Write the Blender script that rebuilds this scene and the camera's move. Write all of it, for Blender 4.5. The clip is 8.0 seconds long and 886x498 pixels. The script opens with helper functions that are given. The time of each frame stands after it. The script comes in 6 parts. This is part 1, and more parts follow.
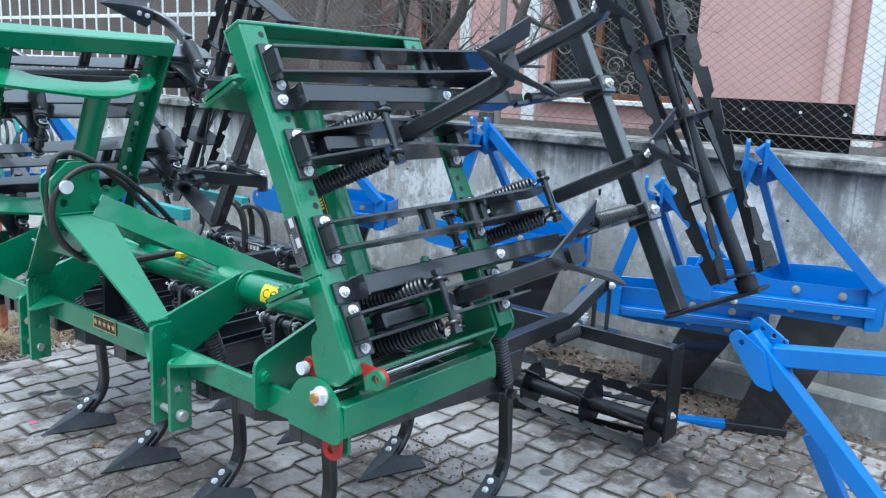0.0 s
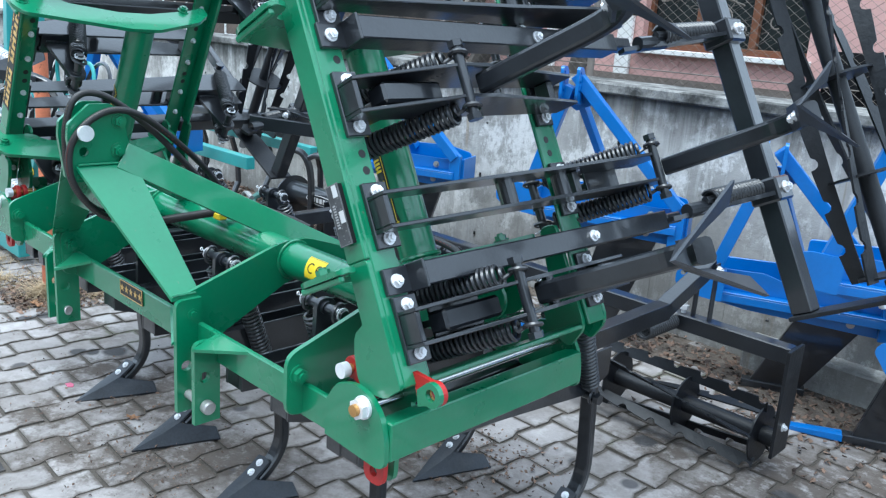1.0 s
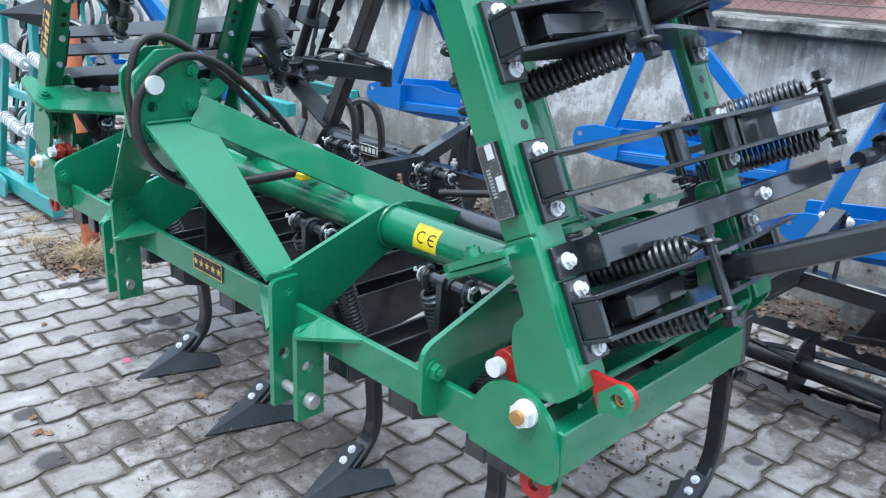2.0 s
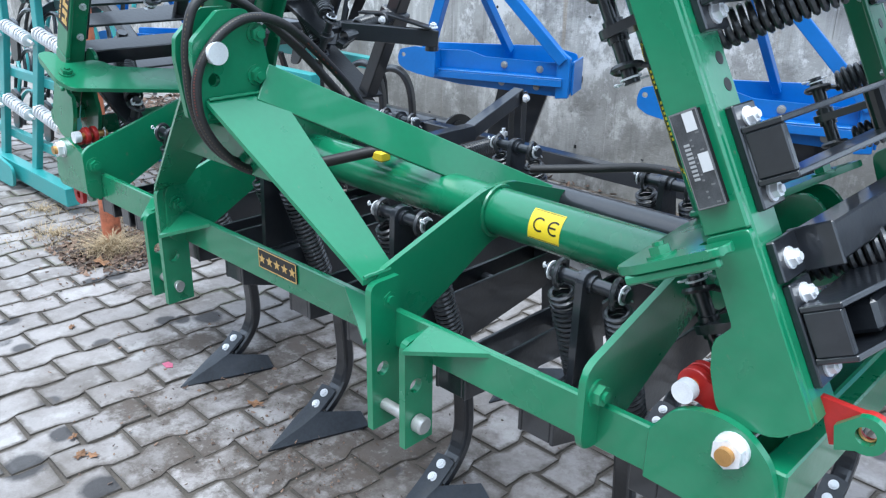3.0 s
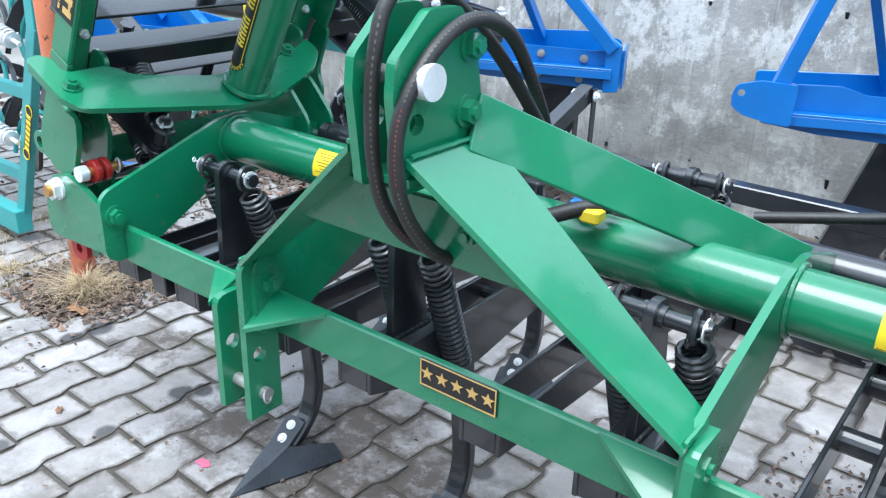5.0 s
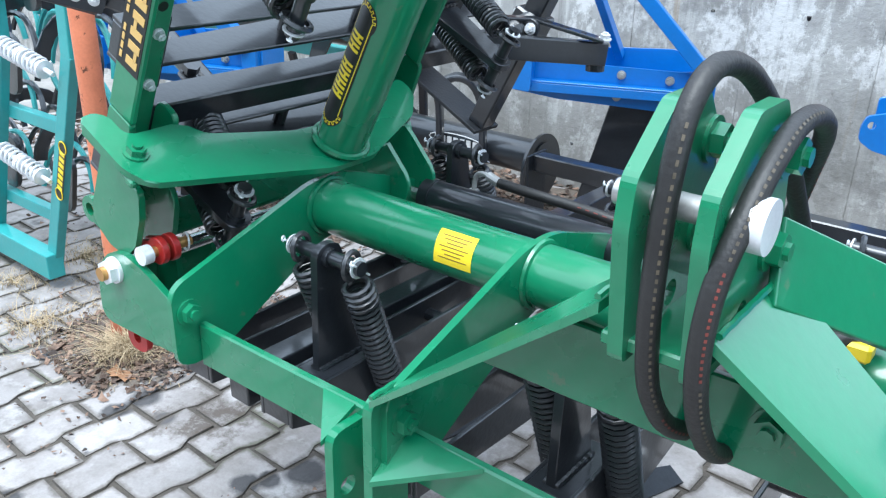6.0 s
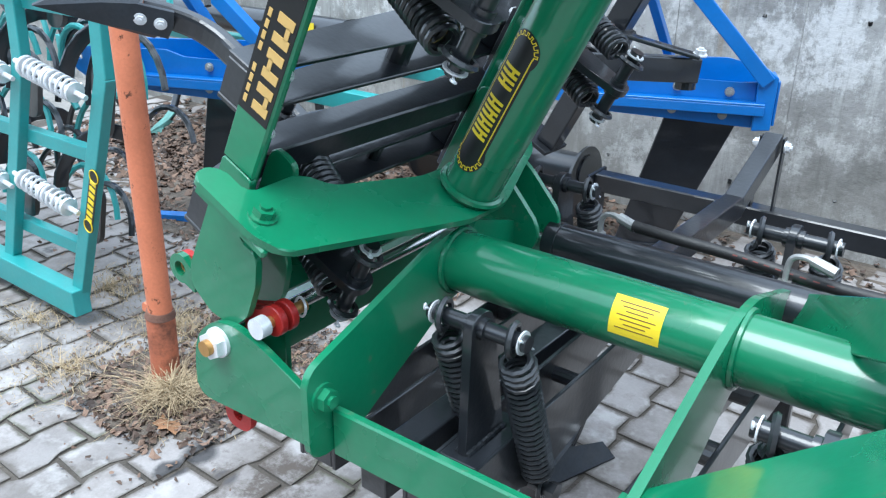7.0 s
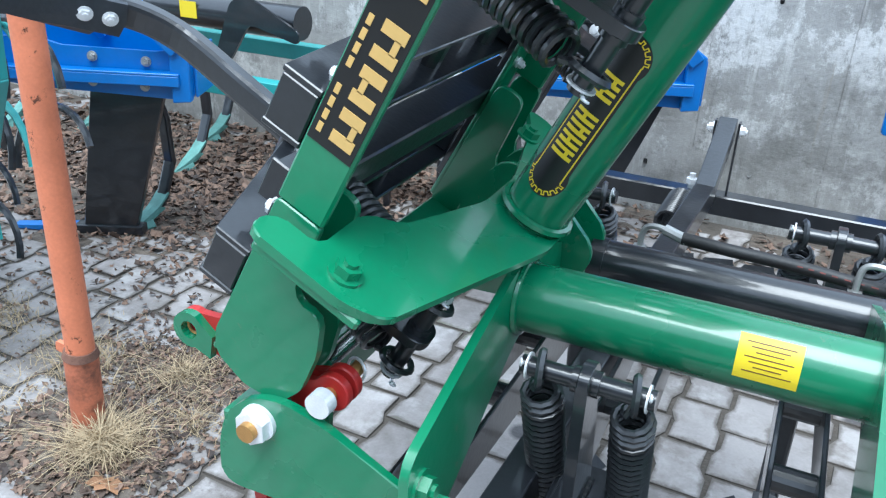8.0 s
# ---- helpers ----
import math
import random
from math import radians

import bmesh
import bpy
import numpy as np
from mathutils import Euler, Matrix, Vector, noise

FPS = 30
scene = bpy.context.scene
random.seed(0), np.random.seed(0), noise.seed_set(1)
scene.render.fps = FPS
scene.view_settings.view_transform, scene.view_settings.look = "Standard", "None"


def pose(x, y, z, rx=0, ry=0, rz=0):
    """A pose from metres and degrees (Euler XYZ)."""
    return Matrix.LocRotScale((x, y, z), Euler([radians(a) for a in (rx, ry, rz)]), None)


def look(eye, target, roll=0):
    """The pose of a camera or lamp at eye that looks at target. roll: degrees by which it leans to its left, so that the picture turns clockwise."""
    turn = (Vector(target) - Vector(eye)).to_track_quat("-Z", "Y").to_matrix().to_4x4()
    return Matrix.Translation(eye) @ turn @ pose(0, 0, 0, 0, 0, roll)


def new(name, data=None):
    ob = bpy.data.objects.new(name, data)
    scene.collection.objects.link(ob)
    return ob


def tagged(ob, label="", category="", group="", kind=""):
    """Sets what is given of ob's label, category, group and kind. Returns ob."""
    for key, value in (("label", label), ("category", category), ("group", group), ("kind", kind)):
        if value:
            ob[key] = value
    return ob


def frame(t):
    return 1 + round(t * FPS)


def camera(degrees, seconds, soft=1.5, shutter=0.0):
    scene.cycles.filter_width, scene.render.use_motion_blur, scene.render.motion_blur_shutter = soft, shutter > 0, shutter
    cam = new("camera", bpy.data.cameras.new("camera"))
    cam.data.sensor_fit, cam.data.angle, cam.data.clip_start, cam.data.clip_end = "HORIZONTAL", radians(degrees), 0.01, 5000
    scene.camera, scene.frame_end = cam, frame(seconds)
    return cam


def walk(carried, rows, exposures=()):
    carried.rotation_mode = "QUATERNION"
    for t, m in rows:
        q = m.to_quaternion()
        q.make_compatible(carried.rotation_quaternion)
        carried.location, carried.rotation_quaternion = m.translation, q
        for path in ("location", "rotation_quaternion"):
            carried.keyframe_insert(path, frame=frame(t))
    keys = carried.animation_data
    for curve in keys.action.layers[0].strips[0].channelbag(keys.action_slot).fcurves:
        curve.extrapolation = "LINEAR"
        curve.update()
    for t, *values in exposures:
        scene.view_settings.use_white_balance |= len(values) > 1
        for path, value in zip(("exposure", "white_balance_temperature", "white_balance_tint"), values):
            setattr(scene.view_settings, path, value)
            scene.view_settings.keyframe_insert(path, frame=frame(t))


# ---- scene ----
cam = camera(56.5, 8.0, 1.25)
PATH = [
    (0, (0.0000, 0.0000, 1.4850), (-1.2170, 1.5348, 1.0810), 2.76),
    (0.5, (-0.1397, 0.2284, 1.4759), (-1.4033, 1.7126, 1.0283), 3.57),
    (1, (-0.2824, 0.3377, 1.4532), (-1.6146, 1.7327, 0.9250), 4.25),
    (1.5, (-0.4871, 0.3690, 1.4140), (-1.8351, 1.7160, 0.8070), 3.64),
    (1.7, (-0.5757, 0.3660, 1.4149), (-1.9121, 1.7114, 0.7793), 3.34),
    (2.8, (-0.9784, 0.3704, 1.3531), (-2.2468, 1.7345, 0.6246), 1.59),
    (3, (-1.0640, 0.4040, 1.3430), (-2.3487, 1.7465, 0.6034), 0.93),
    (3.5, (-1.2576, 0.4398, 1.3394), (-2.5544, 1.7572, 0.5760), 0.87),
    (4, (-1.4355, 0.4584, 1.3203), (-2.7041, 1.8006, 0.5527), 0.96),
    (4.2, (-1.5238, 0.4628, 1.3248), (-2.7565, 1.8339, 0.5497), 0.58),
    (5.3, (-1.9834, 0.5537, 1.2975), (-3.0777, 2.0259, 0.5006), 1.92),
    (5.5, (-2.0754, 0.5869, 1.3044), (-3.1731, 2.0520, 0.4992), 1.42),
    (6, (-2.2515, 0.6594, 1.3199), (-3.3849, 2.1030, 0.5253), 1.26),
    (6.5, (-2.4010, 0.6737, 1.3303), (-3.5430, 2.1131, 0.5403), 1.67),
    (7, (-2.5988, 0.6556, 1.3347), (-3.6784, 2.1358, 0.5325), 0.98),
    (7.5, (-2.7880, 0.6431, 1.3470), (-3.7326, 2.2026, 0.5250), 1.00),
    (8, (-2.9744, 0.6760, 1.3316), (-3.7192, 2.3238, 0.4772), 2.52),
]
walk(cam, [(t, look(eye, target, roll)) for t, eye, target, roll in PATH],
     [(0.0, 1.23, 5450, 1), (1.5, 1.38, 5600, 3), (3.5, 1.35, 5650, 6), (5.5, 1.70, 5650, 4), (6.0, 1.66, 5650, 4), (6.5, 1.44, 5650, 4), (8.0, 1.48, 5500, 3)])

# ---- light: an overcast day ----
world = bpy.data.worlds.new("sky")
scene.world = world
world.use_nodes = True
wn = world.node_tree
sky = wn.nodes.new("ShaderNodeTexSky")
sky.sky_type, sky.sun_disc = "NISHITA", False
sky.sun_elevation, sky.sun_rotation = radians(71), radians(186)
sky.air_density, sky.dust_density, sky.ozone_density = 1.0, 3.0, 1.5
veil = wn.nodes.new("ShaderNodeMix")  # thin even cloud over the whole sky
veil.data_type = "RGBA"
veil.inputs["Factor"].default_value = 0.8
veil.inputs["B"].default_value = (5.7, 6.1, 6.6, 1)
wn.links.new(sky.outputs[0], veil.inputs["A"])
wn.links.new(veil.outputs["Result"], wn.nodes["Background"].inputs[0])
wn.nodes["Background"].inputs[1].default_value = 0.135
sun = new("sun", bpy.data.lights.new("sun", "SUN"))
sun.data.energy, sun.data.angle, sun.data.color = 1.6, radians(40), (1.0, 0.97, 0.92)
sun.matrix_world = look((-2.0, -1.6, 9), (-2.5, 1.5, 0))


# ---- materials ----
def material(name, colour, rough=0.5, metal=0.0, vary=0.15, scale=8.0, bump=0.0, bump_scale=60.0, coat=0.0, dirt=None, dirt_amount=0.0, dirt_scale=5.0, dirt_from=0.55, dirt_soft=0.2, spec=0.5, per_object=0.0):
    """Procedural surface: base colour with broad and fine variation, dirt patches, fine relief."""
    m = bpy.data.materials.new(name)
    m.use_nodes = True
    t = m.node_tree
    n, k = t.nodes, t.links
    b = n["Principled BSDF"]
    geo = n.new("ShaderNodeTexCoord")
    out = geo.outputs["Object"]
    big = n.new("ShaderNodeTexNoise")
    big.inputs["Scale"].default_value, big.inputs["Detail"].default_value = scale, 6.0
    k.new(out, big.inputs["Vector"])
    fine = n.new("ShaderNodeTexNoise")
    fine.inputs["Scale"].default_value, fine.inputs["Detail"].default_value = scale * 14, 3.0
    k.new(out, fine.inputs["Vector"])
    add = n.new("ShaderNodeMath")
    add.operation = "MULTIPLY_ADD"
    add.inputs[1].default_value = 0.4
    k.new(fine.outputs[0], add.inputs[0])
    k.new(big.outputs[0], add.inputs[2])
    ramp = n.new("ShaderNodeMapRange")
    ramp.inputs[1].default_value, ramp.inputs[2].default_value = 0.45, 0.95
    ramp.inputs[3].default_value, ramp.inputs[4].default_value = 1 - vary, 1 + vary
    k.new(add.outputs[0], ramp.inputs[0])
    mul = n.new("ShaderNodeVectorMath")
    mul.operation = "SCALE"
    mul.inputs[0].default_value = colour
    k.new(ramp.outputs[0], mul.inputs["Scale"])
    last = mul.outputs[0]
    if per_object:
        info = n.new("ShaderNodeObjectInfo")
        r = n.new("ShaderNodeMapRange")
        r.inputs[3].default_value, r.inputs[4].default_value = 1 - per_object, 1 + per_object
        k.new(info.outputs["Random"], r.inputs[0])
        s = n.new("ShaderNodeVectorMath")
        s.operation = "SCALE"
        k.new(last, s.inputs[0])
        k.new(r.outputs[0], s.inputs["Scale"])
        last = s.outputs[0]
    if dirt:
        d = n.new("ShaderNodeTexNoise")
        d.inputs["Scale"].default_value, d.inputs["Detail"].default_value, d.inputs["Roughness"].default_value = dirt_scale, 8.0, 0.7
        k.new(out, d.inputs["Vector"])
        r = n.new("ShaderNodeMapRange")
        r.inputs[1].default_value, r.inputs[2].default_value = dirt_from, dirt_from + dirt_soft
        r.inputs[3].default_value, r.inputs[4].default_value = 0.0, dirt_amount
        k.new(d.outputs[0], r.inputs[0])
        mix = n.new("ShaderNodeMix")
        mix.data_type = "RGBA"
        mix.inputs["B"].default_value = (*dirt, 1)
        k.new(r.outputs[0], mix.inputs["Factor"])
        k.new(last, mix.inputs["A"])
        last = mix.outputs["Result"]
    k.new(last, b.inputs["Base Color"])
    b.inputs["Metallic"].default_value = metal
    b.inputs["Specular IOR Level"].default_value = spec
    b.inputs["Coat Weight"].default_value, b.inputs["Coat Roughness"].default_value = coat, 0.08
    rr = n.new("ShaderNodeMapRange")
    rr.inputs[3].default_value, rr.inputs[4].default_value = max(0.03, rough - 0.1), min(1.0, rough + 0.1)
    k.new(big.outputs[0], rr.inputs[0])
    k.new(rr.outputs[0], b.inputs["Roughness"])
    if bump:
        h = n.new("ShaderNodeTexNoise")
        h.inputs["Scale"].default_value, h.inputs["Detail"].default_value = bump_scale, 5.0
        k.new(out, h.inputs["Vector"])
        bp = n.new("ShaderNodeBump")
        bp.inputs["Strength"].default_value, bp.inputs["Distance"].default_value = bump, 0.01
        k.new(h.outputs[0], bp.inputs["Height"])
        k.new(bp.outputs[0], b.inputs["Normal"])
    return m


GREEN = material("green_paint", (0.016, 0.178, 0.080), 0.29, vary=0.12, scale=6, bump=0.03, bump_scale=60, coat=0.65, spec=0.5, dirt=(0.13, 0.15, 0.10), dirt_amount=0.5, dirt_scale=24, dirt_from=0.645, dirt_soft=0.05)
BLACK = material("black_paint", (0.0125, 0.0145, 0.0185), 0.33, vary=0.35, scale=7, bump=0.06, bump_scale=90, coat=0.7, dirt=(0.034, 0.037, 0.042), dirt_amount=0.3, dirt_scale=9)
WORN_BLACK = material("worn_black_paint", (0.0085, 0.010, 0.013), 0.45, vary=0.35, scale=9, bump=0.12, bump_scale=90, spec=0.45, dirt=(0.03, 0.029, 0.029), dirt_amount=0.45, dirt_scale=12)
DUSTY = material("dusty_dark_steel", (0.030, 0.035, 0.044), 0.45, vary=0.4, scale=9, bump=0.1, bump_scale=90, dirt=(0.06, 0.058, 0.055), dirt_amount=0.5, dirt_scale=10)
SPRING = material("black_spring_enamel", (0.027, 0.029, 0.033), 0.34, vary=0.2, coat=0.4)
STEEL = material("zinc_plated_steel", (0.78, 0.79, 0.81), 0.34, metal=0.3, vary=0.12, scale=30)
DULL = material("dull_zinc", (0.42, 0.42, 0.41), 0.4, metal=0.6, vary=0.2, scale=30)
FADED_TEAL = material("worn_turquoise_paint", (0.11, 0.26, 0.23), 0.6, vary=0.3, scale=20)
CHROME = material("polished_rod", (0.6, 0.6, 0.58), 0.2, metal=1.0, vary=0.1, scale=20)
BRASS = material("yellow_zinc_steel", (0.52, 0.29, 0.10), 0.4, metal=0.7, vary=0.2, scale=30)
RED = material("red_paint", (0.4, 0.02, 0.018), 0.42, vary=0.15, scale=14, bump=0.05)
BLUE = material("blue_paint", (0.016, 0.15, 0.48), 0.36, vary=0.1, scale=6, bump=0.05, coat=0.2)
TEAL = material("turquoise_paint", (0.05, 0.31, 0.305), 0.36, vary=0.1, scale=6, bump=0.05, coat=0.2)
ORANGE = material("orange_paint_rusted", (0.62, 0.2, 0.1), 0.55, vary=0.18, scale=9, bump=0.15, dirt=(0.09, 0.03, 0.015), dirt_amount=1.0, dirt_scale=20, dirt_from=0.60, dirt_soft=0.04)
ORANGE_WORN = material("orange_paint_flaking", (0.5, 0.16, 0.085), 0.65, vary=0.25, scale=9, bump=0.3, dirt=(0.10, 0.045, 0.03), dirt_amount=1.0, dirt_scale=14, dirt_from=0.46)
RUBBER = material("hose_rubber", (0.018, 0.017, 0.017), 0.5, vary=0.2, scale=20, bump=0.1, bump_scale=200)
YELLOW = material("yellow_sticker", (0.8, 0.6, 0.02), 0.4, vary=0.05)
INK = material("black_sticker", (0.012, 0.012, 0.012), 0.4, vary=0.1)
GOLD = material("gold_print", (0.62, 0.40, 0.13), 0.4, vary=0.1)
WHITE = material("white_paint", (0.75, 0.75, 0.73), 0.5, vary=0.06)
PINK = material("pink_render", (0.55, 0.33, 0.30), 0.85, vary=0.08, scale=1.5, bump=0.1, bump_scale=80)
BARK = material("grey_bark", (0.12, 0.105, 0.09), 0.9, vary=0.3, scale=12, bump=0.5, bump_scale=30)
STRAW = material("dry_grass", (0.40, 0.31, 0.19), 0.85, vary=0.35, scale=30)
LEAF = material("dry_leaf", (0.23, 0.12, 0.06), 0.8, vary=0.45, scale=18, per_object=0.3)
HOSE_GOLD = material("dull_gold_print", (0.085, 0.068, 0.046), 0.5, vary=0.4, scale=60)
HOSE_RED = material("dull_red_print", (0.15, 0.032, 0.024), 0.5, vary=0.4, scale=60)
YARD = material("yard_gravel", (0.24, 0.23, 0.215), 0.9, vary=0.3, scale=3, bump=0.6, bump_scale=30)
SOIL = material("dark_soil", (0.045, 0.037, 0.03), 0.95, vary=0.4, scale=12, bump=0.8, bump_scale=40)
COPING = material("weathered_coping", (0.22, 0.216, 0.204), 0.9, vary=0.6, scale=9, bump=0.8, bump_scale=30, dirt=(0.03, 0.03, 0.028), dirt_amount=0.95, dirt_scale=6, dirt_from=0.42)
GLASS = material("dark_window_glass", (0.02, 0.025, 0.025), 0.08, vary=0.1)
BROWN = material("brown_wood_frame", (0.14, 0.055, 0.025), 0.5, vary=0.2, scale=10)
WIRE = material("rusty_wire", (0.19, 0.165, 0.145), 0.6, metal=0.3, vary=0.2)
PRINT = material("white_print", (0.6, 0.6, 0.6), 0.5, vary=0.05)
SHEET = material("black_sheet_metal", (0.007, 0.007, 0.008), 0.7, vary=0.3, scale=4, bump=0.2, spec=0.2)


# ---- building helpers ----
def part(name, bm, mat, parent=None, label="", smooth=False):
    """Links a bmesh as one mesh object, under a thing where one is given."""
    bmesh.ops.recalc_face_normals(bm, faces=bm.faces)
    me = bpy.data.meshes.new(name)
    bm.to_mesh(me)
    bm.free()
    me.materials.append(mat)
    if smooth:
        for p in me.polygons:
            p.use_smooth = True
        me.set_sharp_from_angle(angle=radians(35))
    ob = new(name, me)
    if parent:
        ob.parent = parent
    return tagged(ob, label)


def thing(name, label, category, group="", place=(0, 0, 0)):
    ob = new(name)
    ob.location = place
    ob.empty_display_size = 0.1
    return tagged(ob, label, category, group)


def prism(bm, pts, a, b, axis, bevel=0.0):
    """A plate: the outline pts in the plane across axis, from a to b along it."""
    order = {"x": lambda p, h: (h, p[0], p[1]), "y": lambda p, h: (p[0], h, p[1]), "z": lambda p, h: (p[0], p[1], h)}[axis]
    lo = [bm.verts.new(order(p, a)) for p in pts]
    hi = [bm.verts.new(order(p, b)) for p in pts]
    made = [bm.faces.new(lo), bm.faces.new(hi[::-1])]
    for i in range(len(pts)):
        j = (i + 1) % len(pts)
        made.append(bm.faces.new((lo[i], hi[i], hi[j], lo[j])))
    if bevel:
        edges = {e for f in made for e in f.edges}
        bmesh.ops.bevel(bm, geom=list(edges), offset=bevel, segments=1, affect="EDGES", profile=0.5)
    return bm


def holed(bm, pts, holes, a, b, axis):
    """A plate like prism's, with round holes (p, q, radius) drilled through it."""
    order = {"x": lambda p, h: (h, p[0], p[1]), "y": lambda p, h: (p[0], h, p[1]), "z": lambda p, h: (p[0], p[1], h)}[axis]
    loops = [list(pts)] + [[(p + r * math.cos(i * math.pi / 8), q + r * math.sin(i * math.pi / 8)) for i in range(16)] for p, q, r in holes]
    edges = []
    for loop in loops:
        v = [bm.verts.new(order(p, a)) for p in loop]
        edges += [bm.edges.new((v[i], v[(i + 1) % len(v)])) for i in range(len(v))]
    flat = [f for f in bmesh.ops.triangle_fill(bm, use_beauty=True, edges=edges)["geom"] if isinstance(f, bmesh.types.BMFace)]
    grown = bmesh.ops.extrude_face_region(bm, geom=flat)["geom"]
    bmesh.ops.translate(bm, vec=order((0, 0), b - a), verts=[v for v in grown if isinstance(v, bmesh.types.BMVert)])
    return bm


def rounded(pts, radius, steps=4, only=None):
    """The outline with its corners rounded."""
    out = []
    for i, p in enumerate(pts):
        if only is not None and i not in only:
            out.append(tuple(p))
            continue
        p = Vector((p[0], p[1]))
        q, r = Vector(pts[i - 1][:2]), Vector(pts[(i + 1) % len(pts)][:2])
        d = min(radius, 0.45 * (q - p).length, 0.45 * (r - p).length)
        s, e = p + (q - p).normalized() * d, p + (r - p).normalized() * d
        for j in range(steps + 1):
            f = j / steps
            v = s.lerp(p, f).lerp(p.lerp(e, f), f)
            out.append((v.x, v.y))
    return out


def slab(bm, lo, hi, bevel=0.0):
    """An upright box between two corners."""
    return prism(bm, [(lo[0], lo[1]), (hi[0], lo[1]), (hi[0], hi[1]), (lo[0], hi[1])], lo[2], hi[2], "z", bevel)


def bar(bm, p, q, wide, high, up=(0, 0, 1), bevel=0.0, wide2=None, high2=None):
    """A bar of oblong section from p to q; up shows the side of its height."""
    p, q = Vector(p), Vector(q)
    d = (q - p).normalized()
    s = d.cross(Vector(up)).normalized()
    u = s.cross(d).normalized()
    wide2, high2 = wide2 or wide, high2 or high
    ring = []
    for c, w, h in ((p, wide, high), (q, wide2, high2)):
        ring.append([bm.verts.new(c + s * (i * w / 2) + u * (j * h / 2)) for i, j in ((-1, -1), (1, -1), (1, 1), (-1, 1))])
    made = [bm.faces.new(ring[0]), bm.faces.new(ring[1][::-1])]
    for i in range(4):
        j = (i + 1) % 4
        made.append(bm.faces.new((ring[0][i], ring[1][i], ring[1][j], ring[0][j])))
    if bevel:
        bmesh.ops.bevel(bm, geom=list({e for f in made for e in f.edges}), offset=bevel, segments=2, affect="EDGES", profile=0.5)
    return bm


def rod(bm, p, q, r, n=16, r2=None):
    """A round bar from p to q."""
    p, q = Vector(p), Vector(q)
    m = Matrix.Translation((p + q) / 2) @ (q - p).to_track_quat("Z", "Y").to_matrix().to_4x4()
    bmesh.ops.create_cone(bm, cap_ends=True, segments=n, radius1=r, radius2=r if r2 is None else r2, depth=(q - p).length, matrix=m)
    return bm


def sweep(bm, pts, r, n=8, closed=False, flat=None):
    """A round (or oblong, flat=(wide, high)) section led along a line of points."""
    pts = [Vector(p) for p in pts]
    rings = []
    up = Vector((0.137, 0.213, 0.967)).normalized()
    last = None
    for i, p in enumerate(pts):
        d = (pts[min(i + 1, len(pts) - 1)] - pts[max(i - 1, 0)]).normalized()
        if last is None:
            s = d.cross(up).normalized() if flat is None else d.cross(Vector(flat[2])).normalized()
        else:
            s = (last - d * last.dot(d)).normalized()
        last = s
        u = s.cross(d)
        if flat:
            w, h = flat[0] / 2, flat[1] / 2
            ring = [p + s * a * w + u * b * h for a, b in ((-1, -.62), (-.86, -.86), (-.5, -1), (.5, -1), (.86, -.86), (1, -.62), (1, .62), (.86, .86), (.5, 1), (-.5, 1), (-.86, .86), (-1, .62))]
        else:
            rr = r[i] if isinstance(r, (list, tuple)) else r
            ring = [p + (s * math.cos(a) + u * math.sin(a)) * rr for a in (2 * math.pi * j / n for j in range(n))]
        rings.append([bm.verts.new(v) for v in ring])
    for a, b in zip(rings, rings[1:]):
        m = len(a)
        for j in range(m):
            bm.faces.new((a[j], a[(j + 1) % m], b[(j + 1) % m], b[j]))
    bm.faces.new(rings[0][::-1])
    bm.faces.new(rings[-1])
    return bm


def coil(bm, p, q, radius, wire, turns, hooks=0.0, steps=12):
    """A coil spring from p to q."""
    p, q = Vector(p), Vector(q)
    d = (q - p).normalized()
    s = d.orthogonal().normalized()
    u = d.cross(s)
    a, b = p + d * hooks, q - d * hooks
    pts = [p] if hooks else []
    for i in range(int(turns * steps) + 1):
        f = i / (turns * steps)
        w = 2 * math.pi * i / steps
        # the last turns of a hooked spring draw in towards the hook
        near = min(1.0, 0.45 + 0.55 * min(i, turns * steps - i) / (0.9 * steps)) if hooks else 1.0
        pts.append(a.lerp(b, f) + (s * math.cos(w) + u * math.sin(w)) * radius * near)
    if hooks:
        pts.append(q)
    return sweep(bm, pts, wire, n=6)


def bolt(bm, p, d, size=0.02, head=0.012):
    """A hexagon bolt head with its washer, standing at p and pointing along d."""
    p, d = Vector(p), Vector(d).normalized()
    rod(bm, p, p + d * head * 0.3, size * 0.75, 14)
    rod(bm, p + d * head * 0.3, p + d * head * 1.2, size * 0.56, 6)
    rod(bm, p + d * head * 1.2, p + d * head * 1.6, size * 0.3, 8)
    return bm


def ring(bm, c, d, r, wire, n=14):
    """A wire ring (linch-pin ring) round the axis d."""
    c, d = Vector(c), Vector(d).normalized()
    s = d.orthogonal().normalized()
    u = d.cross(s)
    return sweep(bm, [c + (s * math.cos(2 * math.pi * i / n) + u * math.sin(2 * math.pi * i / n)) * r for i in range(n + 1)], wire, 5)


B = bmesh.new


# ---- the green cultivator: middle frame, wings folded up over their hinges ----
XC = -2.466
PIV = {1: (-1.417, 0.703), -1: (-3.506, 0.703)}
FOLD = 117.4
REAR = 0.64
UP, ACROSS = (0, 0, 1), (1, 0, 0)


